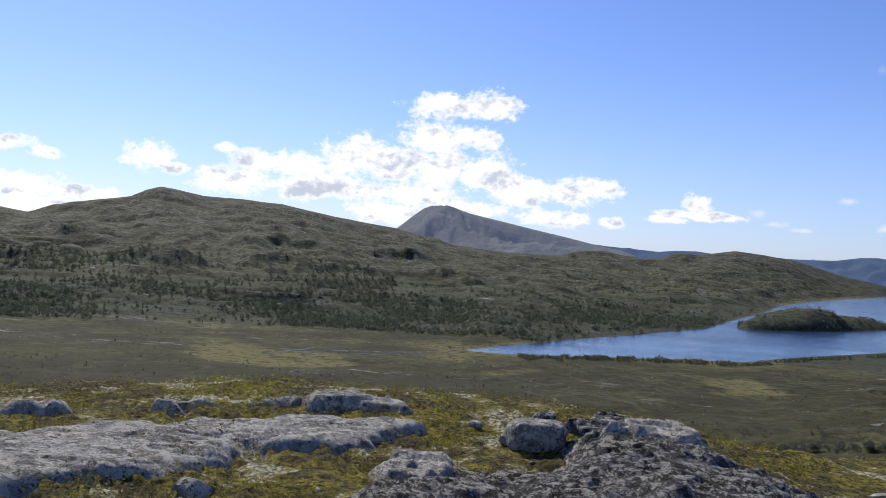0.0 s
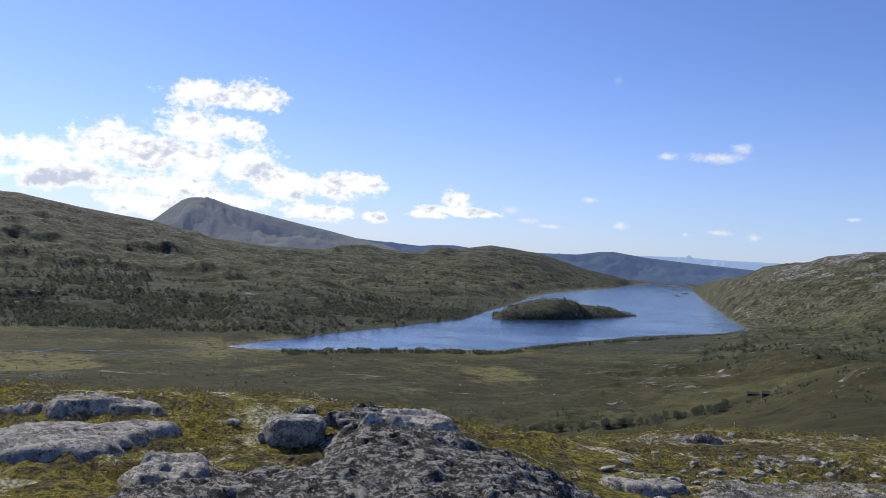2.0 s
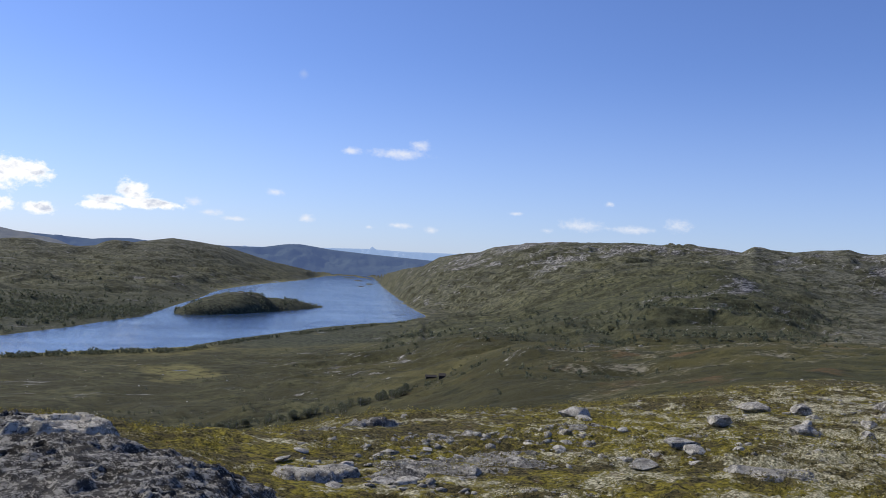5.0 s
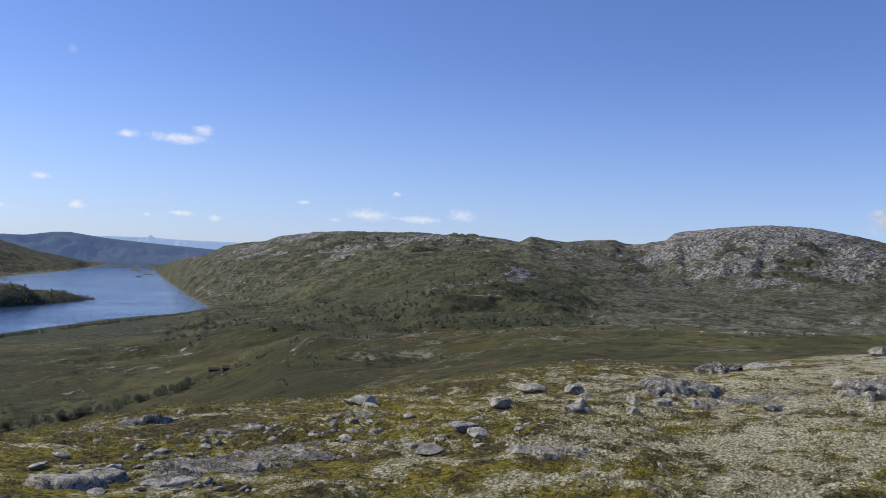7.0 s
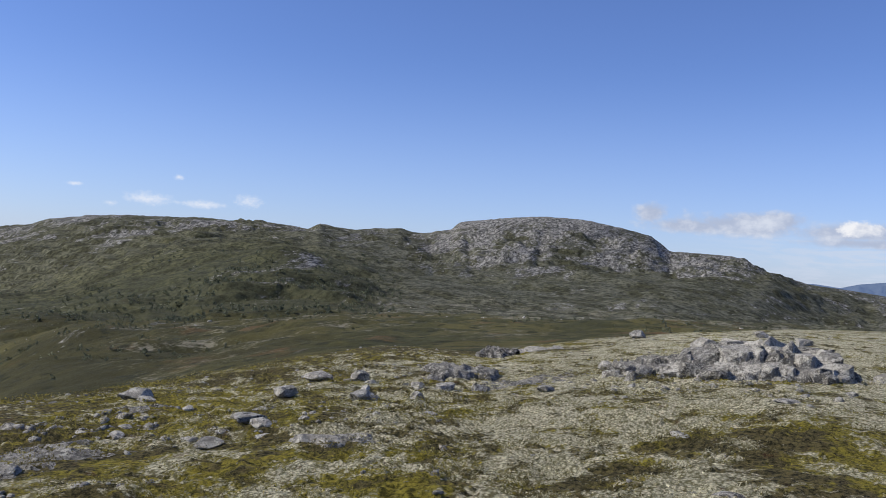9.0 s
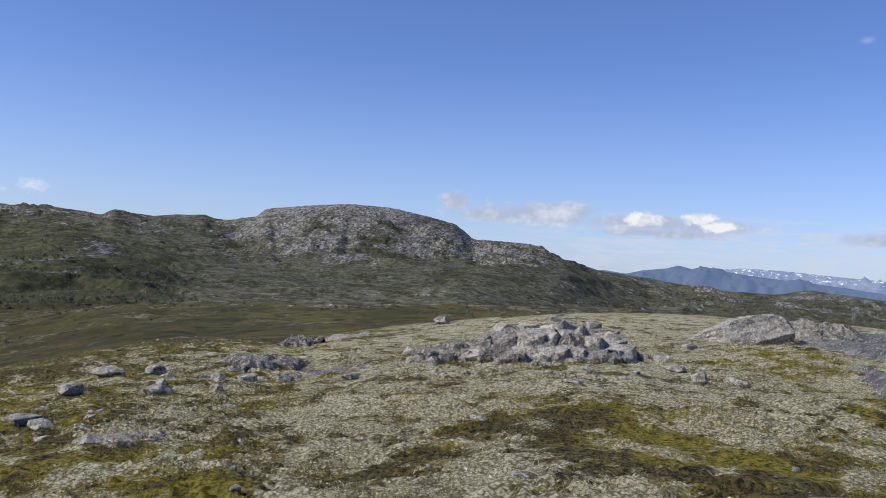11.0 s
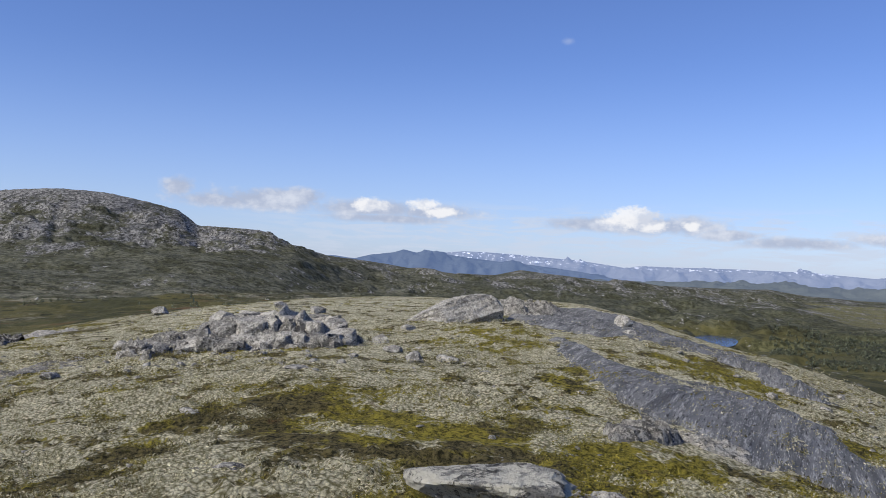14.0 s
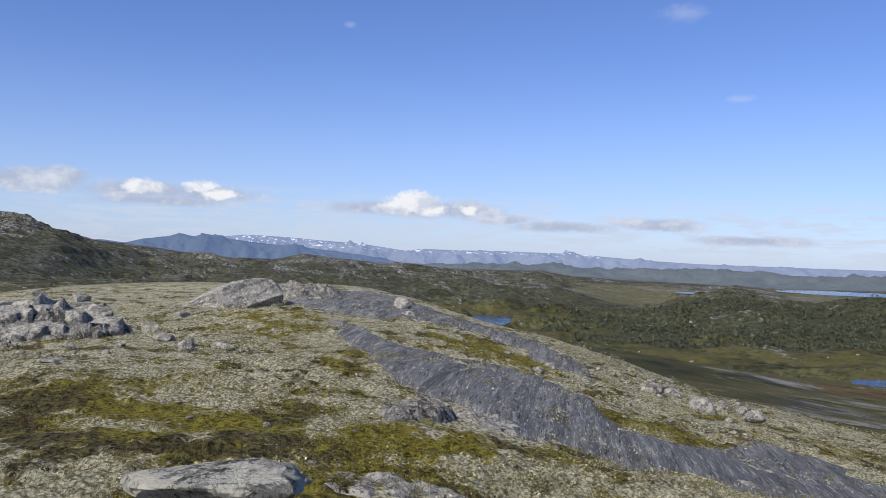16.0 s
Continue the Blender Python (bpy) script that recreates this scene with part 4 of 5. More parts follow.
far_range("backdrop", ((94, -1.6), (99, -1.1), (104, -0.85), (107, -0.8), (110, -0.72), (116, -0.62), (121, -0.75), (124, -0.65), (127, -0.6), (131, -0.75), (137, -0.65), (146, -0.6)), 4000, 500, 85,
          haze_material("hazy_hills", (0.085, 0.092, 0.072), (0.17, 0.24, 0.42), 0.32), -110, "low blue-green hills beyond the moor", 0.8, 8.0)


# ---------------------------------------------------------------- rock underfoot
def inside_distance(x, y, poly):
    """Distance to the outline of a polygon, positive inside."""
    d, inside = np.full(x.shape, 1e9), np.zeros(x.shape, bool)
    for (x0, y0), (x1, y1) in zip(poly, poly[1:] + poly[:1]):
        ex, ey = x1 - x0, y1 - y0
        t = np.clip(((x - x0) * ex + (y - y0) * ey) / (ex * ex + ey * ey), 0, 1)
        d = np.minimum(d, np.hypot(x - x0 - t * ex, y - y0 - t * ey))
        cross = ((y0 > y) != (y1 > y)) & (x < (x1 - x0) * (y - y0) / (y1 - y0 + 1e-12) + x0)
        inside ^= cross
    return np.where(inside, d, -d)


def bedrock(name, poly, height, edge, mat, label, cell=0.04, strike=0.0, rough=0.03, ledge=0.0, domes=(), seed=1, category="rock", lump=0.3, parent=None, ragged=1.1, cleft=0.0):
    """Bare rock that stands out of the turf: an outline in plan, its height, how far in it takes to rise,
    the direction of its cracks, stepped ledges, and rounded domes (x, y, radius, height) on it."""
    poly = list(poly)
    xs, ys = [p[0] for p in poly], [p[1] for p in poly]
    X, Y = np.meshgrid(np.arange(min(xs) - 0.2, max(xs) + 0.2, cell), np.arange(min(ys) - 0.2, max(ys) + 0.2, cell), indexing="ij")
    c, s = math.cos(radians(strike)), math.sin(radians(strike))
    U, V = X * c + Y * s, -X * s + Y * c
    size = edge + 0.15
    d = inside_distance(X, Y, poly) + fbm(X / (size * 1.6), Y / (size * 1.6), 4, seed) * size * ragged
    k = np.clip(d / edge, -1, 1)
    rise_ = np.where(k > 0, 1 - (1 - k) ** 2.2, k * 1.2)
    top = height * (0.85 + lump * fbm(X / 1.4, Y / 1.4, 2, seed + 7))
    for dx, dy, dr, dh in domes:
        q = np.hypot(X - dx, Y - dy) / dr
        top = top + dh * np.clip(1 - q * q, 0, 1) ** 1.2
    z = rise_ * top
    z = z + fbm(U / 0.42, V / 0.16, 4, seed + 13) * rough * 2.2 + fbm(X / 0.07, Y / 0.07, 3, seed + 17) * rough * 0.9
    crack = np.abs(fbm(U / 1.3, V / 0.33, 4, seed + 19))
    z = z - np.clip(0.05 - crack, 0, 1) / 0.05 * max(rough * 1.6, cleft) * np.clip(k, 0, 1)
    if ledge:
        zl = np.floor(z / ledge + fbm(U / 0.8, V / 0.4, 3, seed + 29) * 0.9) * ledge
        z = z * 0.35 + zl * 0.65
    Z = ground_at(X, Y, BARE) + z
    nx, ny = X.shape
    keep = k > -0.8
    i, j = np.meshgrid(np.arange(nx - 1), np.arange(ny - 1), indexing="ij")
    ok = keep[:-1, :-1] & keep[1:, :-1] & keep[1:, 1:] & keep[:-1, 1:]
    i, j = i[ok], j[ok]
    q = np.stack([i * ny + j, (i + 1) * ny + j, (i + 1) * ny + j + 1, i * ny + j + 1], -1)
    used, inv = np.unique(q, return_inverse=True)
    v = np.stack([X, Y, Z], -1).reshape(-1, 3)[used]
    base = np.array([np.mean(xs), np.mean(ys), float(Z[keep].mean())])
    ob = new(name, fast_mesh(name, v - base, inv.reshape(-1, 4), mat))
    ob.location = base
    if parent is not None:
        ob.parent = parent
        ob.location = Vector(base) - parent.location
        return tagged(ob, label)
    return tagged(ob, label, category)


def stone_mesh(name, seed, mat, cuts=9, rounding=0.0, detail=3):
    """An irregular stone one metre across: a ball cut by random planes, then roughened."""
    rnd = random.Random(seed)
    bm = bmesh.new()
    bmesh.ops.create_icosphere(bm, subdivisions=detail, radius=0.5)
    for _ in range(cuts):
        n = Vector((rnd.gauss(0, 1), rnd.gauss(0, 1), rnd.gauss(0, 1))).normalized()
        off = 0.5 * rnd.uniform(0.55, 0.9) * (1 - rounding) + 0.5 * rounding * 0.97
        for v in bm.verts:
            k = v.co.dot(n) - off
            if k > 0:
                v.co -= n * k * (1 - rounding * 0.6)
    shift = Vector((rnd.uniform(0, 50), rnd.uniform(0, 50), rnd.uniform(0, 50)))
    for v in bm.verts:
        p = v.co * 3.2 + shift
        v.co *= 1 + 0.10 * noise.fractal(p, 0.9, 2.1, 4) + (0.04 * noise.noise(p * 4) if detail > 2 else 0)
    me = bpy.data.meshes.new(name)
    bm.to_mesh(me)
    bm.free()
    me.materials.append(mat)
    if rounding > 0.3:
        me.shade_smooth()
    return me


STONES = [stone_mesh("stone", 100 + i, GNEISS, 12 + i % 4, -0.15, 3) for i in range(6)]
FLAGS = [stone_mesh("stone", 200 + i, GNEISS, 11, -0.15, 3) for i in range(3)]
ROUND = [stone_mesh("stone", 300 + i, PALE, 6, 0.45, 4) for i in range(3)]


def boxy_stone(name, seed, mat, power=0.55):
    """A rounded block, flat on top, one metre across."""
    rnd = random.Random(seed)
    bm = bmesh.new()
    bmesh.ops.create_icosphere(bm, subdivisions=4, radius=1.0)
    shift = Vector((rnd.uniform(0, 50), rnd.uniform(0, 50), rnd.uniform(0, 50)))
    for v in bm.verts:
        d = v.co.normalized()
        q = Vector([math.copysign(abs(c) ** power, c) * 0.5 for c in d])
        v.co = q * (1 + 0.13 * noise.fractal(q * 2.6 + shift, 0.9, 2.1, 5)) * (1 - 0.10 * q.x)
    me = bpy.data.meshes.new(name)
    bm.to_mesh(me)
    bm.free()
    me.materials.append(mat)
    me.shade_smooth()
    return me


def block_mesh(name, seed, mat):
    """A sharp-edged block split from the bedrock, one metre across."""
    rnd = random.Random(seed)
    bm = bmesh.new()
    for _ in range(16):
        p = [rnd.uniform(-0.42, 0.42) for _ in range(3)]
        p[rnd.randrange(3)] = rnd.choice((-0.5, 0.5))
        bm.verts.new(p)
    for c in ((-1, -1, -1), (1, -1, -1), (1, 1, -1), (-1, 1, -1)):
        bm.verts.new([k * rnd.uniform(0.40, 0.5) for k in c])
    for c in ((-1, -1), (1, -1), (1, 1)):
        bm.verts.new((c[0] * rnd.uniform(0.25, 0.48), c[1] * rnd.uniform(0.25, 0.48), rnd.uniform(0.36, 0.5)))
    hull = bmesh.ops.convex_hull(bm, input=bm.verts)
    bmesh.ops.delete(bm, geom=[v for v in hull["geom_interior"] if isinstance(v, bmesh.types.BMVert)], context="VERTS")
    bmesh.ops.recalc_face_normals(bm, faces=bm.faces)
    me = bpy.data.meshes.new(name)
    bm.to_mesh(me)
    bm.free()
    me.materials.append(mat)
    return me


BLOCKS = [block_mesh("block", 250 + i, GNEISS if i % 2 == 0 else BROKEN) for i in range(10)]
COBBLES = [stone_mesh("stone", 700 + i, PALE, 13, -0.2, 2) for i in range(8)]
BIG = stone_mesh("boulder", 611, GNEISS, 9, -0.05, 5)
for v_ in BIG.vertices:      # a wedge, thin at one end
    v_.co.z = (v_.co.z + 0.5) * (0.30 + 0.70 * min(max(0.62 - v_.co.y, 0.0), 1.0) ** 0.8) - 0.5


def lay(name, me, x, y, size, turn=0.0, sink=0.22, label="", tilt=(0, 0), category="rock", group=""):
    ob = new(name, me)
    ob.location = (x, y, ground_z(x, y) + size[2] * (0.5 - sink))
    ob.rotation_euler = (radians(tilt[0]), radians(tilt[1]), radians(turn))
    ob.scale = size
    return tagged(ob, label, category, group)


# the flat grey slab and the rocks along the brow
bedrock("rock_slab", [(-5.2, 5.2), (-3.4, 6.2), (-2.55, 7.1), (-1.6, 7.7), (-0.35, 8.1), (-0.0, 7.9), (-0.55, 7.2), (-1.5, 6.7), (-1.75, 5.75), (-2.5, 5.0), (-4.6, 3.4)], 0.13, 0.16, GNEISS,
        "low grey bedrock slab with dark pits and cracks in the turf", 0.028, 20, 0.012, seed=3, lump=0.10, ragged=0.7, cleft=0.045)
bedrock("rock_outcrop", [(-1.25, 8.5), (-0.8, 8.9), (0.0, 8.75), (-0.1, 8.35), (-0.7, 8.35)], 0.16, 0.15, GNEISS, "pale layered rock on the brow of the hill", 0.025, 15, 0.025, 0.05, ((-0.9, 8.6, 0.4, 0.06),), seed=5)
bedrock("rock_slab", [(-2.0, 8.35), (-1.3, 8.75), (-1.2, 8.55), (-1.8, 8.2)], 0.10, 0.12, GNEISS, "pale flat rock on the brow of the hill", 0.03, 15, 0.02, seed=7)
bedrock("rock_slab", [(-5.0, 7.0), (-3.3, 8.0), (-3.2, 7.8), (-4.6, 6.7)], 0.14, 0.15, PALE, "pale broken rock on the brow of the hill", 0.03, 25, 0.03, 0.03, seed=9)
bedrock("rock_slab", [(-2.6, 7.9), (-2.05, 8.3), (-1.95, 8.15), (-2.4, 7.8)], 0.12, 0.1, PALE, "pale flat rock in yellow moss", 0.03, 25, 0.02, seed=10)
# the great rounded outcrop
big_outcrop = bedrock("rock_outcrop", [(-0.6, 5.0), (-0.1, 6.05), (0.35, 6.75), (0.95, 7.15), (1.35, 7.5), (1.75, 8.1), (2.5, 8.2), (3.1, 7.5), (3.4, 6.6), (3.25, 5.2), (2.0, 4.2), (0.5, 4.1)], 0.16, 0.55, SLATE,
        "large rounded dark outcrop crusted with grey lichen", 0.024, 35, 0.034, 0.03, ((2.05, 7.55, 0.75, 0.06), (1.9, 6.5, 1.4, 0.12), (1.6, 5.3, 1.3, 0.06)), seed=11, lump=0.25)
bedrock("ledge", [(1.5, 7.45), (1.75, 7.95), (2.35, 8.0), (2.65, 7.5), (2.2, 7.1)], 0.37, 0.2, PALE, "bright pale layer along the crest", 0.022, 35, 0.02, 0.04, seed=13, lump=0.1, parent=big_outcrop)
lay("boulder", boxy_stone("boulder", 12, GNEISS), 1.03, 7.72, (0.53, 0.42, 0.30), 12, 0.2, "rounded grey boulder with a pale top in the moss")
lay("rock", STONES[1], 0.74, 7.72, (0.15, 0.14, 0.14), 40, 0.2, "small grey stone beside the rounded boulder")
lay("rock", ROUND[1], 0.5, 8.2, (0.15, 0.12, 0.08), 10, 0.2, "small brown stone in the heath")
bedrock("rock_outcrop", [(1.35, 8.25), (1.4, 8.7), (1.9, 8.95), (2.4, 8.85), (2.3, 8.35)], 0.17, 0.16, SLATE, "dark craggy rock behind the boulder", 0.024, 10, 0.035, 0.05, ((1.9, 8.7, 0.4, 0.04),), seed=15)
bedrock("rock_outcrop", [(1.1, 8.65), (1.2, 9.0), (1.5, 9.0), (1.4, 8.7)], 0.15, 0.12, SLATE, "small dark rock on the brow of the hill", 0.03, 10, 0.03, 0.05, seed=16)
bedrock("rock_slab", [(-0.35, 6.45), (-0.25, 6.95), (0.15, 7.2), (0.5, 7.0), (0.25, 6.6), (-0.05, 6.3)], 0.13, 0.15, PALE, "low broken rock with white lichen patches", 0.025, 0, 0.035, 0.03, seed=17)
lay("rock", STONES[2], -1.42, 5.42, (0.30, 0.24, 0.20), 20, 0.3, "grey lichen-spotted stone sunk in the heath")
lay("rock", STONES[0], -2.0, 5.0, (0.14, 0.12, 0.06), 50, 0.3, "flat pale stone in the heath")

# the slope towards the lake: stones and flags lying in the lichen
bedrock("rock_slab", [(6.5, 11.2), (7.3, 11.6), (8.2, 11.2), (8.0, 10.95), (7.3, 11.1)], 0.10, 0.2, BROKEN, "grey rock rib on the brow with heather behind", 0.04, -25, 0.05, 0.06, seed=21)
bedrock("rock_slab", [(16.2, 7.5), (17.2, 8.6), (18.6, 8.2), (18.2, 7.1), (17.0, 7.0)], 0.20, 0.3, BROKEN, "broad grey tilted rock in the lichen heath", 0.05, 20, 0.05, 0.0, seed=23)
bedrock("rock_slab", [(27.5, 10.2), (28.5, 12.2), (32.0, 11.6), (31.5, 9.8)], 0.14, 0.6, GNEISS, "pale bare rock on the crest of the heath", 0.08, 20, 0.06, 0.06, seed=25)
bedrock("rock_outcrop", [(24.8, 9.6), (25.2, 11.0), (26.8, 10.8), (26.4, 9.6)], 0.30, 0.5, SLATE, "dark knobbly rock on the crest of the heath", 0.06, 20, 0.09, 0.1, seed=26)
bedrock("rock_slab", [(7.8, 4.85), (8.0, 5.3), (8.6, 5.05), (8.6, 4.5), (8.15, 4.45)], 0.13, 0.12, GNEISS, "flat grey rock in the lichen", 0.025, -30, 0.02, 0.04, seed=27)
bedrock("rock_slab", [(3.9, 7.3), (4.15, 7.7), (4.75, 7.6), (4.7, 7.2), (4.2, 7.1)], 0.13, 0.12, GNEISS, "flat grey rock at the foot of the heath slope", 0.025, -30, 0.02, 0.04, seed=28)
bedrock("rock_slab", [(4.9, 7.0), (5.1, 8.0), (6.3, 8.2), (7.6, 7.8), (7.2, 6.9), (6.0, 6.6)], 0.045, 0.3, BROKEN, "patch of grey gravel and bare rock", 0.03, -30, 0.028, 0.025, seed=29)
bedrock("rock_slab", [(16.0, 5.2), (16.4, 7.0), (18.6, 6.4), (18.0, 4.8)], 0.055, 0.5, BROKEN, "patch of grey gravel and bare rock", 0.05, -30, 0.04, 0.03, seed=30)
bedrock("rock_slab", [(9.4, 9.0), (9.6, 9.9), (10.6, 9.6), (10.4, 8.8)], 0.055, 0.3, BROKEN, "patch of grey gravel and bare rock", 0.04, -30, 0.04, 0.03, seed=32)

# jagged crags on the far side of the hilltop
CRAG = [(18.2, 4.5), (17.0, 3.5), (17.0, 2.2), (16.8, 0.9), (17.8, 0.0), (19.6, 0.1), (20.6, 1.0), (21.0, 2.8), (20.0, 4.2)]
def crag():
    """A low outcrop broken into upright blocks with dark clefts between them."""
    base = bedrock("rock_crag", CRAG, 0.34, 0.45, BROKEN, "jagged grey crag split by dark clefts", 0.045, 70, 0.07, 0.10, ((18.8, 1.8, 1.6, 0.26),), seed=33, cleft=0.2)
    rnd = random.Random(44)

    def stand(x, y, size, turn, tilt, lift):
        ob = new("block", BLOCKS[rnd.randrange(len(BLOCKS))])
        ob.parent = base
        ob.location = Vector((x, y, ground_z(x, y) + lift)) - base.location
        ob.rotation_euler = (radians(tilt[0]), radians(tilt[1]), radians(turn))
        ob.scale = size

    for x, count, tall in ((17.3, 9, 0.36), (17.7, 9, 0.60), (18.15, 9, 0.74), (18.8, 8, 0.78), (19.5, 6, 0.74)):
        for k in range(count):
            y = 0.3 + 3.0 * (k + 0.5 + rnd.uniform(-0.3, 0.3)) / count
            h = tall * (1 - abs((y - 1.8) / 2.0) ** 2.4) ** 0.5 * rnd.uniform(0.8, 1.05)
            stand(x + rnd.uniform(-0.15, 0.15), y, (rnd.uniform(0.6, 1.0), rnd.uniform(0.30, 0.75), max(h, 0.2)), rnd.uniform(-16, 16), (rnd.uniform(-8, 8), rnd.uniform(-4, 14)), h * 0.38)
    made = 0
    while made < 110:
        x, y = rnd.uniform(16.6, 20.6), rnd.uniform(-0.6, 4.5)
        if -inside_distance(np.array([x]), np.array([y]), CRAG)[0] > 0.45 or 17.2 < x < 19.8 and 0.4 < y < 3.2:
            continue
        w = rnd.uniform(0.12, 0.36)
        stand(x, y, (w, w * rnd.uniform(0.6, 1), w * rnd.uniform(0.5, 0.9)), rnd.uniform(0, 360), (rnd.uniform(-20, 20), rnd.uniform(-20, 20)), w * 0.22)
        made += 1


crag()
lay("boulder", BIG, 26.2, -2.75, (2.2, 3.0, 1.55), 0, 0.33, "big pale wedge-shaped boulder with a steep lit face")
bedrock("rock_outcrop", [(27.5, -4.3), (30.0, -4.2), (33.0, -5.5), (30, -6.2), (27.0, -5.6)], 0.55, 0.8, BROKEN, "broken pale rock beside the big boulder", 0.06, 60, 0.10, 0.12, seed=35)
bedrock("rock_slab", [(38.0, -5.6), (40.0, -7.2), (35.5, -7.8), (33.5, -8.9), (28.2, -9.3), (25.6, -10.0), (24.2, -10.9), (19.2, -9.6), (17.2, -9.5), (15.6, -8.5), (15.9, -7.9), (18.1, -8.2), (19.4, -7.6), (20.6, -6.7), (20.3, -5.6), (21.0, -4.9), (22.6, -4.2), (27.8, -4.6)],
        0.11, 0.4, STREAKED, "long dark bare rock rib running over the brow", 0.06, -28, 0.035, 0.04, seed=37, ragged=0.8)
bedrock("rock_slab", [(21.2, -4.5), (17.1, -4.5), (15.4, -4.8), (14.6, -5.2), (14.8, -5.9), (14.5, -6.6), (13.9, -6.9), (12.4, -6.7), (11.4, -6.3), (10.8, -6.2), (10.0, -6.4), (10.1, -7.4), (10.9, -8.7), (10.0, -9.0), (8.3, -8.6), (7.6, -7.4), (7.7, -6.2), (8.2, -5.5), (8.3, -5.0), (8.6, -4.6),
        (9.0, -4.4), (9.1, -3.9), (9.8, -3.9), (10.0, -3.7), (10.4, -3.2), (10.9, -3.2), (11.6, -3.2), (13.0, -3.4), (17.9, -4.0)],
        0.08, 0.22, STREAKED, "smooth dark bedrock sheet with fine streaks", 0.035, -28, 0.009, 0.0, seed=39, ragged=0.8, lump=0.15)
lay("boulder", ROUND[2], 24.25, -7.3, (0.62, 0.5, 0.42), 10, 0.15, "small pale boulder on the dark rock rib")
bedrock("rock_outcrop", [(8.6, -2.45), (8.8, -3.0), (9.3, -3.5), (9.75, -3.3), (9.4, -2.7), (9.0, -2.3)], 0.11, 0.14, BROKEN, "knot of dark and white-flecked rock in the moss", 0.022, 40, 0.05, 0.06, seed=41)
bedrock("rock_slab", [(9.0, -3.5), (9.1, -4.1), (9.6, -4.2), (9.9, -3.6)], 0.12, 0.15, GNEISS, "broken grey rock edge", 0.025, -28, 0.03, 0.04, seed=42)
bedrock("rock_slab", [(5.9, -1.3), (6.1, -2.2), (6.6, -2.1), (6.5, -1.3)], 0.055, 0.12, GNEISS, "grey broken rock in the moss behind the cairn", 0.022, 0, 0.03, 0.03, seed=43)
lay("rock", ROUND[1], 8.03, -6.1, (0.34, 0.24, 0.12), 30, 0.2, "flat white stone on the bedrock")
for i, (x, y, s) in enumerate(((13.5, -9.6, 0.7), (14.2, -10.0, 0.55), (13.0, -10.3, 0.5), (14.9, -9.5, 0.6), (13.9, -10.8, 0.45), (15.6, -10.4, 0.5), (15.0, -11.2, 0.4))):
    lay("rock", STONES[i % 6], x, y, (s, s * 0.8, s * 0.6), 50 * i, 0.25, "pale block in a small heap of stones", group="heap of pale blocks")

# single stones that lie in the open
SINGLE = ((7.35, 9.4, 0.42, 0.16), (7.95, 9.5, 0.34, 0.22), (11.2, 10.6, 0.62, 0.28), (11.0, 10.2, 0.45, 0.22), (12.1, 8.35, 0.60, 0.30), (11.6, 6.6, 0.62, 0.26), (12.6, 6.2, 0.32, 0.22), (10.0, 7.2, 0.30, 0.12), (15.3, 5.0, 0.42, 0.22),
          (19.5, 5.0, 0.55, 0.25), (14.4, 9.2, 0.8, 0.32), (14.9, 8.6, 0.5, 0.3), (15.2, 6.9, 0.52, 0.32), (15.6, 6.4, 0.46, 0.3), (14.8, 7.3, 0.42, 0.24), (7.7, 6.15, 0.40, 0.16), (8.9, 6.6, 0.5, 0.18), (5.4, 7.3, 0.26, 0.14),
          (5.9, 6.9, 0.30, 0.12), (6.8, 7.2, 0.34, 0.14))
for i, (x, y, w, h) in enumerate(SINGLE):
    lay("rock", (STONES + FLAGS)[i % 9], x, y, (w, w * 0.78, h), 67 * i, 0.32, "grey weathered stone lying in lichen heath", group="stones on the heath")
SINGLE_EAST = ((24, 3.8, 0.5, 0.3), (16.2, -0.6, 0.5, 0.2), (15.2, -1.5, 0.55, 0.22), (14.6, -0.9, 0.4, 0.3), (13.6, 0.9, 0.5, 0.1), (12.8, -1.8, 0.3, 0.12), (30, 1.5, 0.8, 0.5), (33, 3, 0.7, 0.4), (22.5, -1.2, 0.5, 0.25), (7.1, 0.9, 0.34, 0.08),
               (21.5, -6.6, 0.5, 0.25), (10.3, 1.8, 0.32, 0.1), (36, 8, 0.9, 0.5))
for i, (x, y, w, h) in enumerate(SINGLE_EAST):
    lay("rock", (STONES + FLAGS)[(i * 2) % 9], x, y, (w, w * 0.78, h), 41 * i, 0.32, "pale grey stone on the lichen-covered hilltop", group="stones on the heath")


# loose flat stones in the bare patches: middle, half widths, how many
rnd = random.Random(91)
for px_, py_, hx, hy, count in ((6.0, 8.3, 1.5, 0.7, 30), (7.2, 7.5, 0.9, 0.8, 16), (5.0, 7.1, 0.7, 0.4, 8), (14.6, 7.3, 1.5, 1.3, 26), (9.6, 9.1, 1.2, 0.8, 14), (17.2, 6.2, 1.6, 1.0, 14), (8.2, 6.2, 0.9, 0.5, 12), (14.8, -0.9, 1.6, 1.0, 14), (13.9, -10.0, 1.4, 0.8, 10), (10.6, 6.0, 1.4, 0.8, 12)):
    for k in range(count):
        x, y, w = px_ + hx * rnd.gauss(0, 0.55), py_ + hy * rnd.gauss(0, 0.55), 0.08 + 0.26 * rnd.random() ** 2.4
        lay("rock", COBBLES[rnd.randrange(8)], x, y, (w, w * rnd.uniform(0.6, 0.95), w * rnd.uniform(0.22, 0.45)), rnd.uniform(0, 360), 0.3, "loose flat grey stone in a bare gravelly patch", (rnd.uniform(-12, 12), rnd.uniform(-12, 12)), group="loose stones in bare patches")


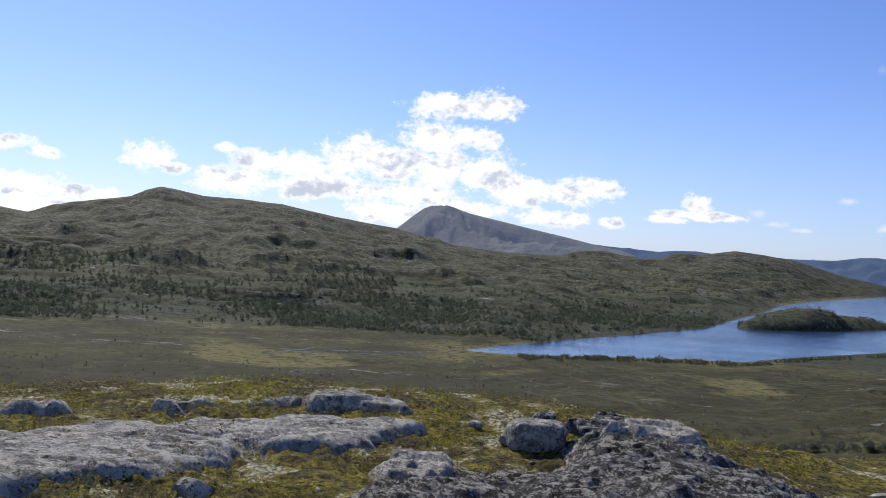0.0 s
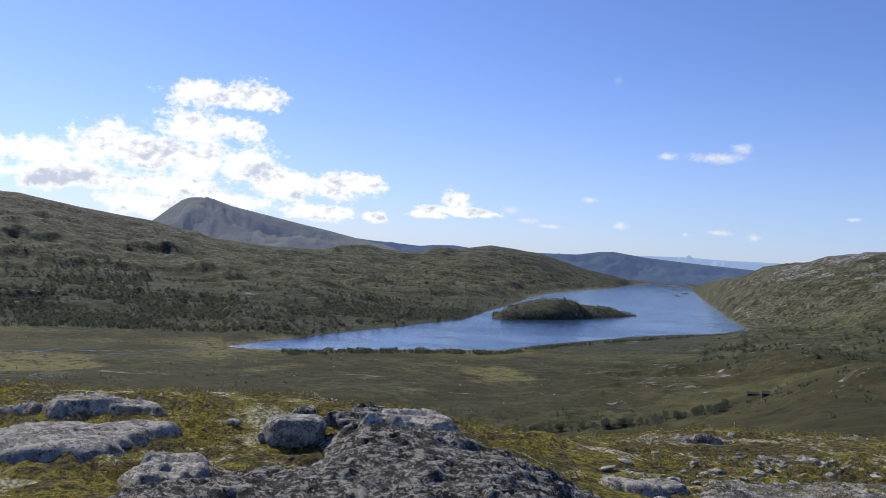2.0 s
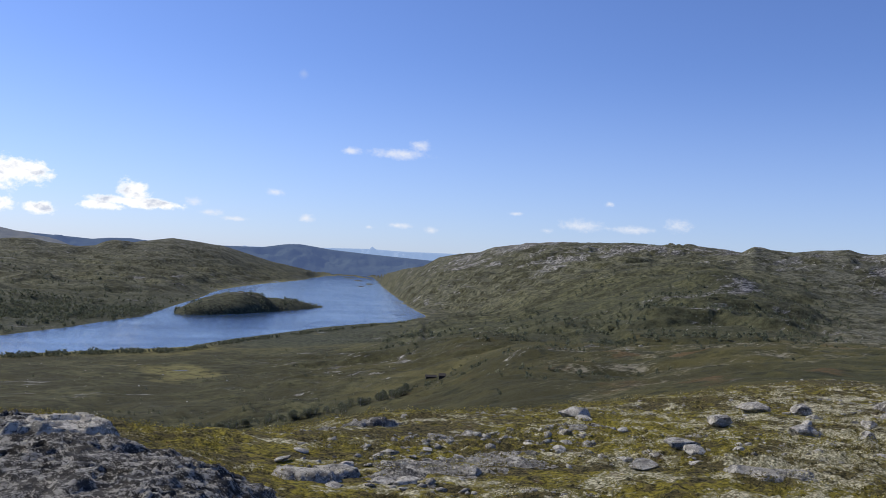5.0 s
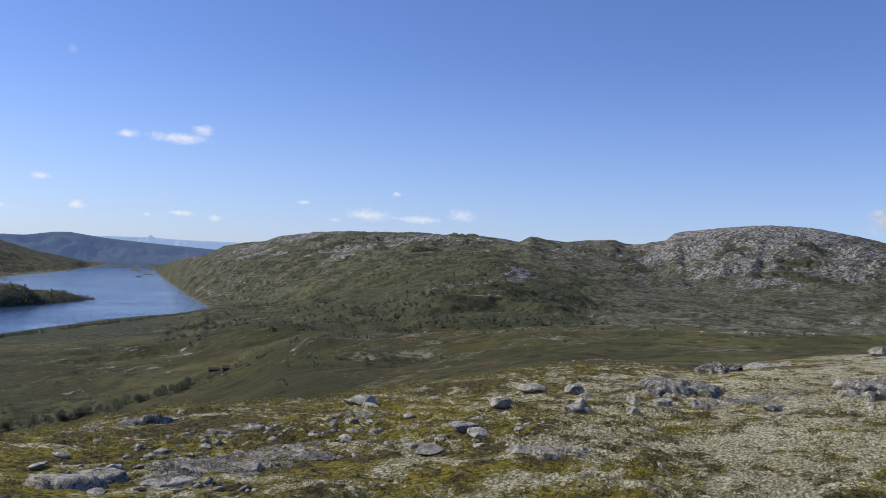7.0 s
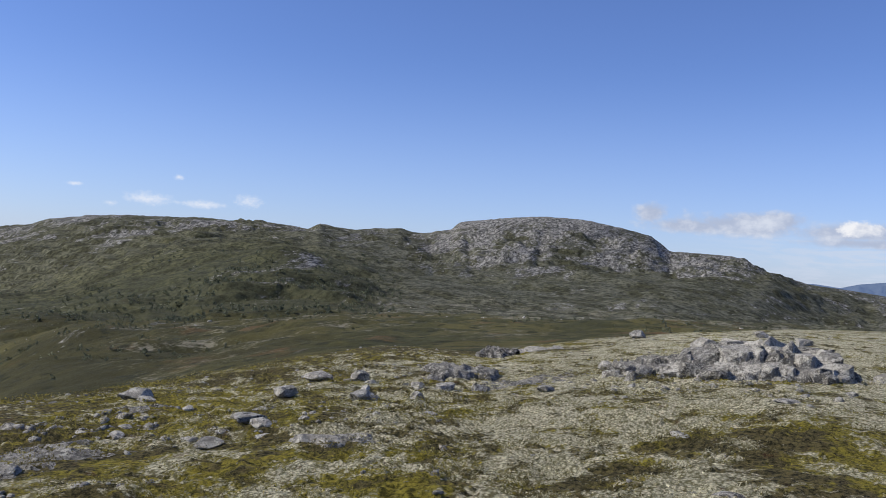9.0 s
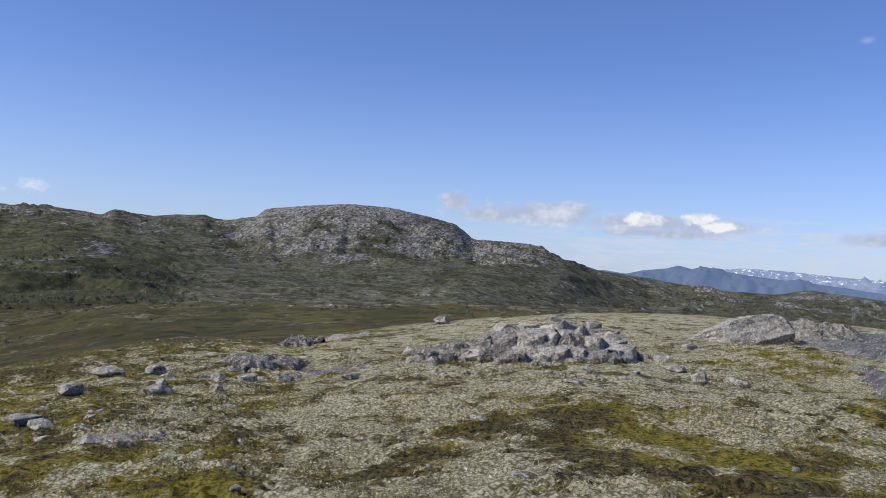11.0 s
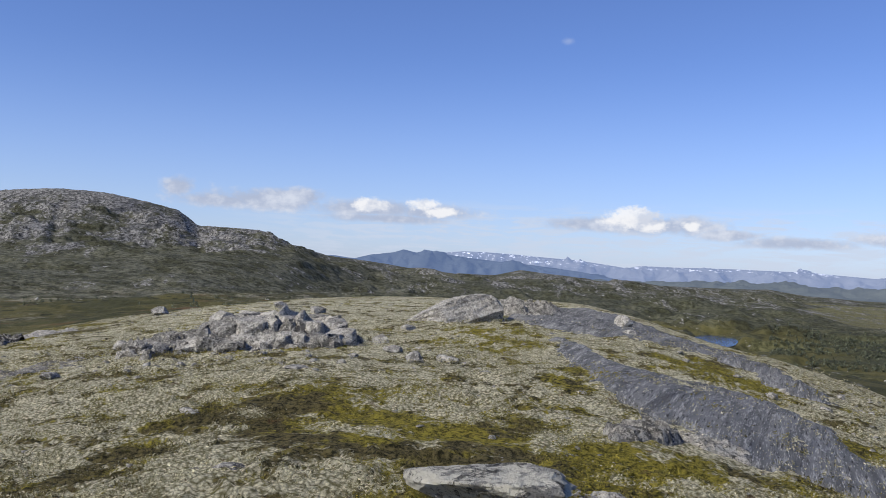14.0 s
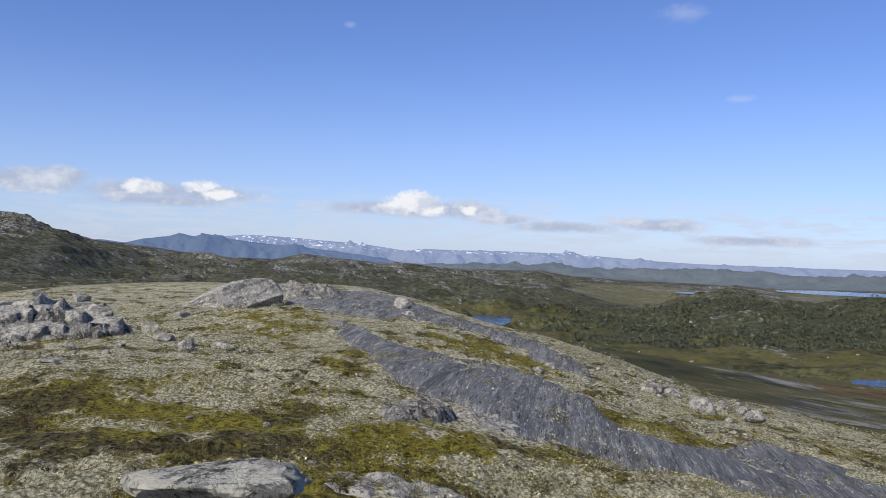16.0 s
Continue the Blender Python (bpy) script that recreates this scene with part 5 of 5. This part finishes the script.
# countless small stones
def joined(name, parts_v, parts_f, mat, label, category):
    off, vs, fs = 0, [], []
    for v, f in zip(parts_v, parts_f):
        vs.append(v)
        fs.append(f + off)
        off += len(v)
    ob = new(name, fast_mesh(name, np.concatenate(vs), np.concatenate(fs), mat, smooth=False))
    return tagged(ob, label, category, kind="stuff")


def arrays(me):
    v = np.empty(len(me.vertices) * 3)
    me.vertices.foreach_get("co", v)
    f = np.empty(len(me.loops), dtype=np.int64)
    me.loops.foreach_get("vertex_index", f)
    return v.reshape(-1, 3), f.reshape(-1, 3)


def turned(v, rng, sx, sy, sz, lean=0.25):
    a, b, c = rng.uniform(0, 6.28), rng.normal(0, lean), rng.normal(0, lean)
    m = np.array(Euler((b, c, a)).to_matrix())
    return (v * (sx, sy, sz)) @ m.T


rng = np.random.default_rng(5)
small = [arrays(stone_mesh("pebble", 400 + i, GNEISS, 7, 0.0, 1)) for i in range(8)]
# azimuth from, to, distance from, to, how many, smallest, largest
FIELDS = ((28, 66, 8, 22, 1300, 0.03, 0.17), (55, 92, 7, 40, 1500, 0.03, 0.16), (36, 48, 8, 13, 500, 0.03, 0.2), (76, 90, 14, 22, 500, 0.05, 0.25), (92, 132, 6, 24, 900, 0.025, 0.13), (-30, 12, 5, 9.5, 260, 0.02, 0.07), (110, 128, 14, 22, 250, 0.06, 0.3))
pv, pf = [], []
for a0, a1, r0, r1, count, s0, s1 in FIELDS:
    for _ in range(count):
        a, r = radians(rng.uniform(a0, a1)), math.sqrt(rng.uniform(r0 * r0, r1 * r1))
        x, y = r * math.sin(a), r * math.cos(a)
        if fbm(np.array([x / 2.2]), np.array([y / 2.2]), 3, 77)[0] < -0.02 and rng.random() < 0.85:
            continue
        s = s0 + (s1 - s0) * rng.random() ** 3.2
        v, f = small[rng.integers(8)]
        w = turned(v, rng, s, s * rng.uniform(0.6, 1), s * rng.uniform(0.25, 0.6))
        pv.append(w + (x, y, ground_z(x, y) + s * 0.05))
        pf.append(f)
joined("scree", pv, pf, GNEISS, "scattered small grey stones in the lichen", "stones")

# pale blocks far out on the slopes and in the bog
pv, pf = [], []
for a0, a1, r0, r1, count, s0, s1 in ((-33, 34, 380, 700, 160, 0.4, 1.2), (-33, 20, 700, 1500, 220, 0.5, 2.0), (-12.4, -10.2, 545, 570, 40, 0.6, 1.8), (-9, -6, 470, 500, 50, 0.5, 1.4), (36, 90, 240, 900, 360, 0.4, 1.5), (88, 137, 120, 1500, 300, 0.5, 2.2)):
    for _ in range(count):
        a, r = radians(rng.uniform(a0, a1)), rng.uniform(r0, r1)
        x, y = r * math.sin(a), r * math.cos(a)
        z = ground_z(x, y)
        if z < LAKE + 0.5:
            continue
        s = s0 + (s1 - s0) * rng.random() ** 2
        v, f = small[rng.integers(8)]
        pv.append(turned(v, rng, s * 1.4, s, s * 0.6) + (x, y, z + s * 0.1))
        pf.append(f)
joined("boulder_field", pv, pf, PALE, "pale blocks strewn over the slopes and bog", "stones")


# ---------------------------------------------------------------- cairn
def cairn():
    """A heap of flat stones built up by hand, with one long capstone lying across the top."""
    top = new("cairn")
    cx, cy = 1.83, -0.26
    top.location = (cx, cy, ground_z(cx, cy))
    tagged(top, "cairn of stacked flat stones with a long lichened capstone", "cairn")
    rnd = random.Random(8)

    def put(me, x, y, z, size, turn, tilt, label=""):
        ob = new("stone", me)
        ob.parent = top
        ob.location = (x - cx, y - cy, z - top.location.z)
        ob.rotation_euler = (radians(tilt[0]), radians(tilt[1]), radians(turn))
        ob.scale = size
        return tagged(ob, label)

    capstone = stone_mesh("stone", 517, CAP, 8, 0.0, 4)
    put(capstone, *CAP_AT, CAP_SIZE, CAP_TURN, (4, 7), "long pale capstone with dark lichen")
    put(STONES[4], 1.80, -0.26, 1.175, (0.20, 0.18, 0.10), 20, (0, 3))
    put(STONES[2], 1.82, -0.25, 1.09, (0.24, 0.20, 0.11), 80, (3, 0))
    z, ring = 0.97, 0.02
    while z > 0.0:
        count = 3 + int(ring * 14)
        for k in range(count):
            a = 6.283 * k / count + rnd.uniform(-0.2, 0.2)
            put(STONES[rnd.randrange(6)], cx + math.cos(a) * ring, cy + math.sin(a) * ring, z, (rnd.uniform(0.22, 0.30), rnd.uniform(0.18, 0.24), 0.16), math.degrees(a) + 90, (rnd.uniform(-6, 6), rnd.uniform(-6, 6)))
        z, ring = z - 0.125, ring + 0.03
    return top


CAP = rock_material("capstone", (0.075, 0.072, 0.064), (0.40, 0.385, 0.335), (0.56, 0.535, 0.44), 3.0)
CAP_AT, CAP_SIZE, CAP_TURN = (1.815, -0.235, 1.256), (0.35, 0.20, 0.066), 28
cairn()


# ---------------------------------------------------------------- huts in the basin
def wood_material():
    m, n, b = material("tarred_wood")
    p = n.add("ShaderNodeNewGeometry").outputs["Position"]
    n.put(n.mix(n.noise(n.scaled(p, (4, 4, 0.6)), 2.0, 4, 0.6), (0.012, 0.010, 0.009), (0.045, 0.036, 0.030)), b.inputs["Base Color"])
    b.inputs["Roughness"].default_value = 0.8
    return m


TARRED = wood_material()


def hut(az_, el_, length, width, wall, roof, turn, label):
    """A low hut: four walls with a door opening's frame, a pitched roof with eaves."""
    p = in_sight(az_, el_, 200)
    top = new("hut")
    top.location, top.rotation_euler = p, (0, 0, radians(turn))
    tagged(top, label, "hut")
    bm = bmesh.new()
    l, w = length / 2, width / 2
    pts = [(-l, -w), (l, -w), (l, w), (-l, w)]
    lo, hi = [bm.verts.new((x, y, -0.6)) for x, y in pts], [bm.verts.new((x, y, wall)) for x, y in pts]
    for i in range(4):
        bm.faces.new((lo[i], lo[(i + 1) % 4], hi[(i + 1) % 4], hi[i]))
    for s, k in ((-l, (0, 3)), (l, (1, 2))):
        g = bm.verts.new((s, 0, wall + roof * 0.9))
        bm.faces.new((hi[k[0]], hi[k[1]], g))
    part("wall", bm, TARRED, top)
    bm = bmesh.new()
    e, o = l + 0.3, w + 0.35
    drop = roof / w * 0.35
    prof = [(-o, wall - drop), (0, wall + roof), (o, wall - drop), (o, wall - drop + 0.18), (0, wall + roof + 0.2), (-o, wall - drop + 0.18)]
    ends = [[bm.verts.new((s, y, z)) for y, z in prof] for s in (-e, e)]
    for i in range(6):
        bm.faces.new((ends[0][i], ends[0][(i + 1) % 6], ends[1][(i + 1) % 6], ends[1][i]))
    bm.faces.new((ends[0][0], ends[0][1], ends[0][4], ends[0][5])), bm.faces.new((ends[0][1], ends[0][2], ends[0][3], ends[0][4]))
    bm.faces.new((ends[1][0], ends[1][1], ends[1][4], ends[1][5])), bm.faces.new((ends[1][1], ends[1][2], ends[1][3], ends[1][4]))
    part("roof", bm, TARRED, top)
    bm = bmesh.new()
    bmesh.ops.create_cube(bm, size=1)
    bmesh.ops.transform(bm, matrix=Matrix.Translation((l * 0.3, -w - 0.03, wall * 0.4)) @ Matrix.Diagonal((0.8, 0.06, wall * 0.8, 1)), verts=bm.verts)
    part("door", bm, TARRED, top)
    return top


hut(36.35, -7.5, 5.0, 2.6, 0.5, 0.7, -28, "long low dark hut in the boggy basin")
hut(37.1, -7.48, 2.2, 2.0, 1.2, 0.7, -40, "small dark shed beside the long hut")


# ---------------------------------------------------------------- woods
def leaf_material(name, dark, light):
    m, n, b = material(name)
    g = n.add("ShaderNodeNewGeometry")
    n.put(n.mix(g.outputs["Random Per Island"], dark, light), b.inputs["Base Color"])
    through_leaf(n, b, 0.35)
    return m


BIRCH = leaf_material("birch_leaves", (0.058, 0.067, 0.040), (0.175, 0.185, 0.115))
m_, n_, b_ = material("birch_bark")
p_ = n_.add("ShaderNodeNewGeometry").outputs["Position"]
n_.put(n_.mix(n_.noise(p_, 6, 4, 0.6), (0.09, 0.08, 0.07), (0.42, 0.40, 0.37)), b_.inputs["Base Color"])
BARK = m_


def crown_tufts(rng, height, width, count, leaf):
    """Leaf tufts of a mountain birch: small bent triangles spread through an uneven crown."""
    u = rng.normal(0, 1, (count, 3))
    u /= np.linalg.norm(u, axis=1)[:, None]
    rad = rng.uniform(0.35, 1.0, count) ** 0.6 * (0.75 + 0.5 * rng.random(count))
    c = u * rad[:, None] * (width / 2, width / 2, height * 0.42) + (0, 0, height * 0.56)
    d1, d2 = rng.normal(0, leaf, (count, 3)), rng.normal(0, leaf, (count, 3))
    v = np.stack([c - d1 * 0.5, c + d1 * 0.5 + d2 * 0.3, c + d2], 1).reshape(-1, 3)
    return v, np.arange(count * 3).reshape(-1, 3)


def wood_of(name, spots, low, high, label, seed, tufts=20):
    """Far woods: every tree a crown of leaf tufts over a short stem."""
    r_ = np.random.default_rng(seed)
    forms = [crown_tufts(r_, 1.0, r_.uniform(0.6, 0.95), tufts, 0.27) for _ in range(12)]
    stem = (np.array([[-0.03, -0.02, -0.1], [0.03, -0.02, -0.1], [0, 0.03, -0.1], [0, 0, 0.6]]), np.array([[0, 1, 3], [1, 2, 3], [2, 0, 3]]))
    pv, pf = [], []
    for x, y in spots:
        h = r_.uniform(low, high) * (0.75 + 0.5 * r_.random())
        t, a = r_.uniform(0, 6.28), ground_z(x, y)
        rot = np.array([[math.cos(t), -math.sin(t), 0], [math.sin(t), math.cos(t), 0], [0, 0, 1]])
        for v, f in (forms[r_.integers(12)], stem):
            pv.append((v @ rot.T) * (h, h, h) + (x, y, a))
            pf.append(f)
    return joined(name, pv, pf, BIRCH, label, "trees")


def wood_spots(seed, count, a0, a1, r0, r1, clump, share, test=None):
    """Places for trees, gathered in clumps."""
    r_ = np.random.default_rng(seed)
    a, r = np.radians(r_.uniform(a0, a1, count)), np.exp(r_.uniform(math.log(r0), math.log(r1), count))
    x, y = r * np.sin(a), r * np.cos(a)
    keep = r_.random(count) < np.clip(0.35 + 2.2 * (fbm(x / clump, y / clump, 4, seed + 3) - share), 0.06, 1)
    keep &= ground_at(x, y) > LAKE + 0.15
    if test is not None:
        keep &= test(np.degrees(a), r)
    return list(zip(x[keep], y[keep]))


wood_of("birch_wood", wood_spots(1, 15000, -34, 20, 745, 1250, 90, -0.02), 2.4, 4.4, "dark birch wood on the lower mountainside", 1)
wood_of("birch_wood", wood_spots(2, 3000, 8, 33, 760, 2400, 110, 0.0, lambda a, r: r > np.interp(a, [f[0] for f in FOOT], [f[1] for f in FOOT]) + 15), 2.5, 4.6, "scattered birches above the far lake shore", 2)
near_shore = lambda a, r: np.abs(r + 13 - np.interp(a, [f[0] for f in LOW], [f[1] for f in LOW])) < 12 + 5 * np.sin(a * 3)
wood_of("birch_wood", wood_spots(3, 30000, 6, 35.5, 600, 1300, 40, -0.38, near_shore), 1.2, 2.5, "line of birches along the near lake shore", 3)
wood_of("birch_wood", wood_spots(4, 1400, 19.5, 29, 1060, 1430, 45, -0.08, lambda a, r: np.abs(r - 1185 - (a - 21) * 30) < 90), 1.8, 3.6, "low birches on the wooded island", 4)
wood_of("birch_wood", wood_spots(5, 3000, 33, 62, 560, 1250, 80, -0.02), 1.8, 3.8, "birch scrub on the slope beyond the basin", 5)
wood_of("birch_wood", wood_spots(6, 5000, 116, 141, 600, 1050, 70, -0.05, lambda a, r: r > 640), 1.8, 4.0, "birch wood on the low hill by the tarn", 6)
wood_of("juniper_scrub", wood_spots(7, 7000, -34, 60, 300, 720, 50, 0.06), 0.4, 1.3, "scattered dark bushes over the bog", 7, 16)
wood_of("juniper_scrub", wood_spots(8, 2600, 40, 141, 130, 800, 60, 0.08), 0.4, 1.2, "scattered dark bushes on the heath", 8, 16)


def birch(seed, height):
    """A mountain birch: bent tapered trunk, limbs, and a crown of leaf tufts."""
    r_ = np.random.default_rng(seed)
    top = new("birch_tree")
    bm = bmesh.new()

    def limb(p, q, a, b, sides=5):
        p, q = Vector(p), Vector(q)
        rows, mid = [], (p + q) / 2 + Vector(r_.normal(0, 0.04 * (q - p).length, 3))
        for c, rad in ((p, a), (mid, (a + b) / 2), (q, b)):
            rows.append([bm.verts.new(c + Vector((math.cos(6.283 * k / sides) * rad, math.sin(6.283 * k / sides) * rad, 0))) for k in range(sides)])
        for r0_, r1_ in zip(rows, rows[1:]):
            for k in range(sides):
                bm.faces.new((r0_[k], r0_[(k + 1) % sides], r1_[(k + 1) % sides], r1_[k]))

    h = height
    limb((0, 0, -0.2), (0.05 * h, 0, 0.5 * h), 0.030 * h, 0.018 * h)
    limb((0.05 * h, 0, 0.5 * h), (0.0, 0.03 * h, 0.95 * h), 0.018 * h, 0.004 * h)
    for _ in range(8):
        z, a = r_.uniform(0.25, 0.75) * h, r_.uniform(0, 6.28)
        limb((0.04 * h, 0, z), (math.cos(a) * 0.3 * h, math.sin(a) * 0.3 * h, z + 0.22 * h), 0.010 * h, 0.003 * h, 4)
    part("trunk", bm, BARK, top, "pale bent trunk")
    v, f = crown_tufts(r_, h, 0.85 * h, 420, 0.055 * h)
    crown = new("crown", fast_mesh("crown", v, f, BIRCH, smooth=False))
    crown.parent = top
    tagged(top, "low green mountain birch in the hollow below", "tree", "birches in the hollow")
    return top


models = [birch(21, 2.4), birch(22, 3.1), birch(23, 1.9)]
r_ = np.random.default_rng(31)
rows_ = []
for k in range(150):
    a = r_.uniform(15.0, 35.0)
    el_ = np.interp(a, (15, 18, 21, 27, 31, 34.2, 35.5), (-12, -11.9, -11.6, -10.6, -9.75, -8.75, -8.3)) + r_.normal(0, 0.10)
    rows_.append(in_sight(a, el_, 150))
for k, p in enumerate(rows_):
    ob = models[k % 3] if k < 3 else copy_thing(models[k % 3], pose(*p, 0, 0, 77 * k))
    if k < 3:
        ob.matrix_basis = pose(*p, 0, 0, 77 * k)


# ---------------------------------------------------------------- heath plants
def tuft(rng, count, spread, height, leaf):
    a, d = rng.uniform(0, 6.28, count), spread * np.sqrt(rng.random(count))
    c = np.stack([d * np.cos(a), d * np.sin(a), height * (1 - (d / spread) ** 2) * rng.uniform(0.3, 1.0, count)], 1)
    d1, d2 = rng.normal(0, leaf, (count, 3)), rng.normal(0, leaf, (count, 3))
    return np.stack([c - d1 * 0.5, c + d1 * 0.5, c + d2], 1).reshape(-1, 3), np.arange(count * 3).reshape(-1, 3)


def heath_plants():
    r_ = np.random.default_rng(71)
    forms = [tuft(r_, 38, 0.11, 0.055, 0.0075) for _ in range(14)]
    pv, pf, shade, green = [], [], [], []
    n = 17000
    a, r = np.radians(r_.uniform(-33, 139, n)), 3.6 * (26 / 3.6) ** (r_.random(n) ** 1.0)
    x, y = r * np.sin(a), r * np.cos(a)
    z = ground_at(x, y)
    keep = (fbm(x / 0.9, y / 0.9, 4, 55) > -0.06)
    for xx, yy, zz, rr in zip(x[keep], y[keep], z[keep], r[keep]):
        v, f = forms[r_.integers(14)]
        s = (0.7 + 0.7 * r_.random()) * (1 + rr / 18)
        pv.append(v * (s, s, s * 0.9) + (xx, yy, zz - 0.004))
        at_ = np.searchsorted(AZ, math.degrees(math.atan2(xx, yy))) - 1, np.searchsorted(RINGS, rr) - 1
        shade.append(np.full(len(v), LICHENED[at_] - 0.15))
        green.append(np.full(len(v), MOSSY[at_]))
        pf.append(f)
    ob = joined("heath_plants", pv, pf, PLANT, "low crowberry, moss and lichen tufts", "plants")
    at = ob.data.attributes.new("lichened", "FLOAT", "POINT")
    at.data.foreach_set("value", np.clip(np.concatenate(shade), 0, 1).astype(np.float32))
    at = ob.data.attributes.new("mossy", "FLOAT", "POINT")
    at.data.foreach_set("value", np.clip(np.concatenate(green), -1, 1).astype(np.float32))
    return ob


heath_plants()


# ---------------------------------------------------------------- the stream that winds through the bog
def stream():
    pts = ((-11.2, 560), (-10.2, 590), (-8.6, 605), (-6.6, 612), (-5.4, 600), (-4.6, 588), (-3.0, 600), (-1.0, 618), (1.0, 632), (3.0, 655))
    t = np.linspace(0, len(pts) - 1, 160)
    a, r = curve(np.arange(len(pts)), [p[0] for p in pts], t), curve(np.arange(len(pts)), [p[1] for p in pts], t)
    r = r + 5 * np.sin(t * 5.1)
    w = 0.7 + 0.3 * np.sin(t * 3.7)
    v = []
    for s in (-1, 1):
        x, y = (r + s * w) * np.sin(np.radians(a)), (r + s * w) * np.cos(np.radians(a))
        v.append(np.stack([x, y, ground_at(x, y) + 0.25], -1))
    n = len(t)
    i = np.arange(n - 1)
    q = np.stack([i, i + 1, n + i + 1, n + i], -1)
    tagged(new("stream", fast_mesh("stream", np.concatenate(v), q, WATER)), "narrow stream winding through the bog to the lake", "stream", kind="structure")


stream()
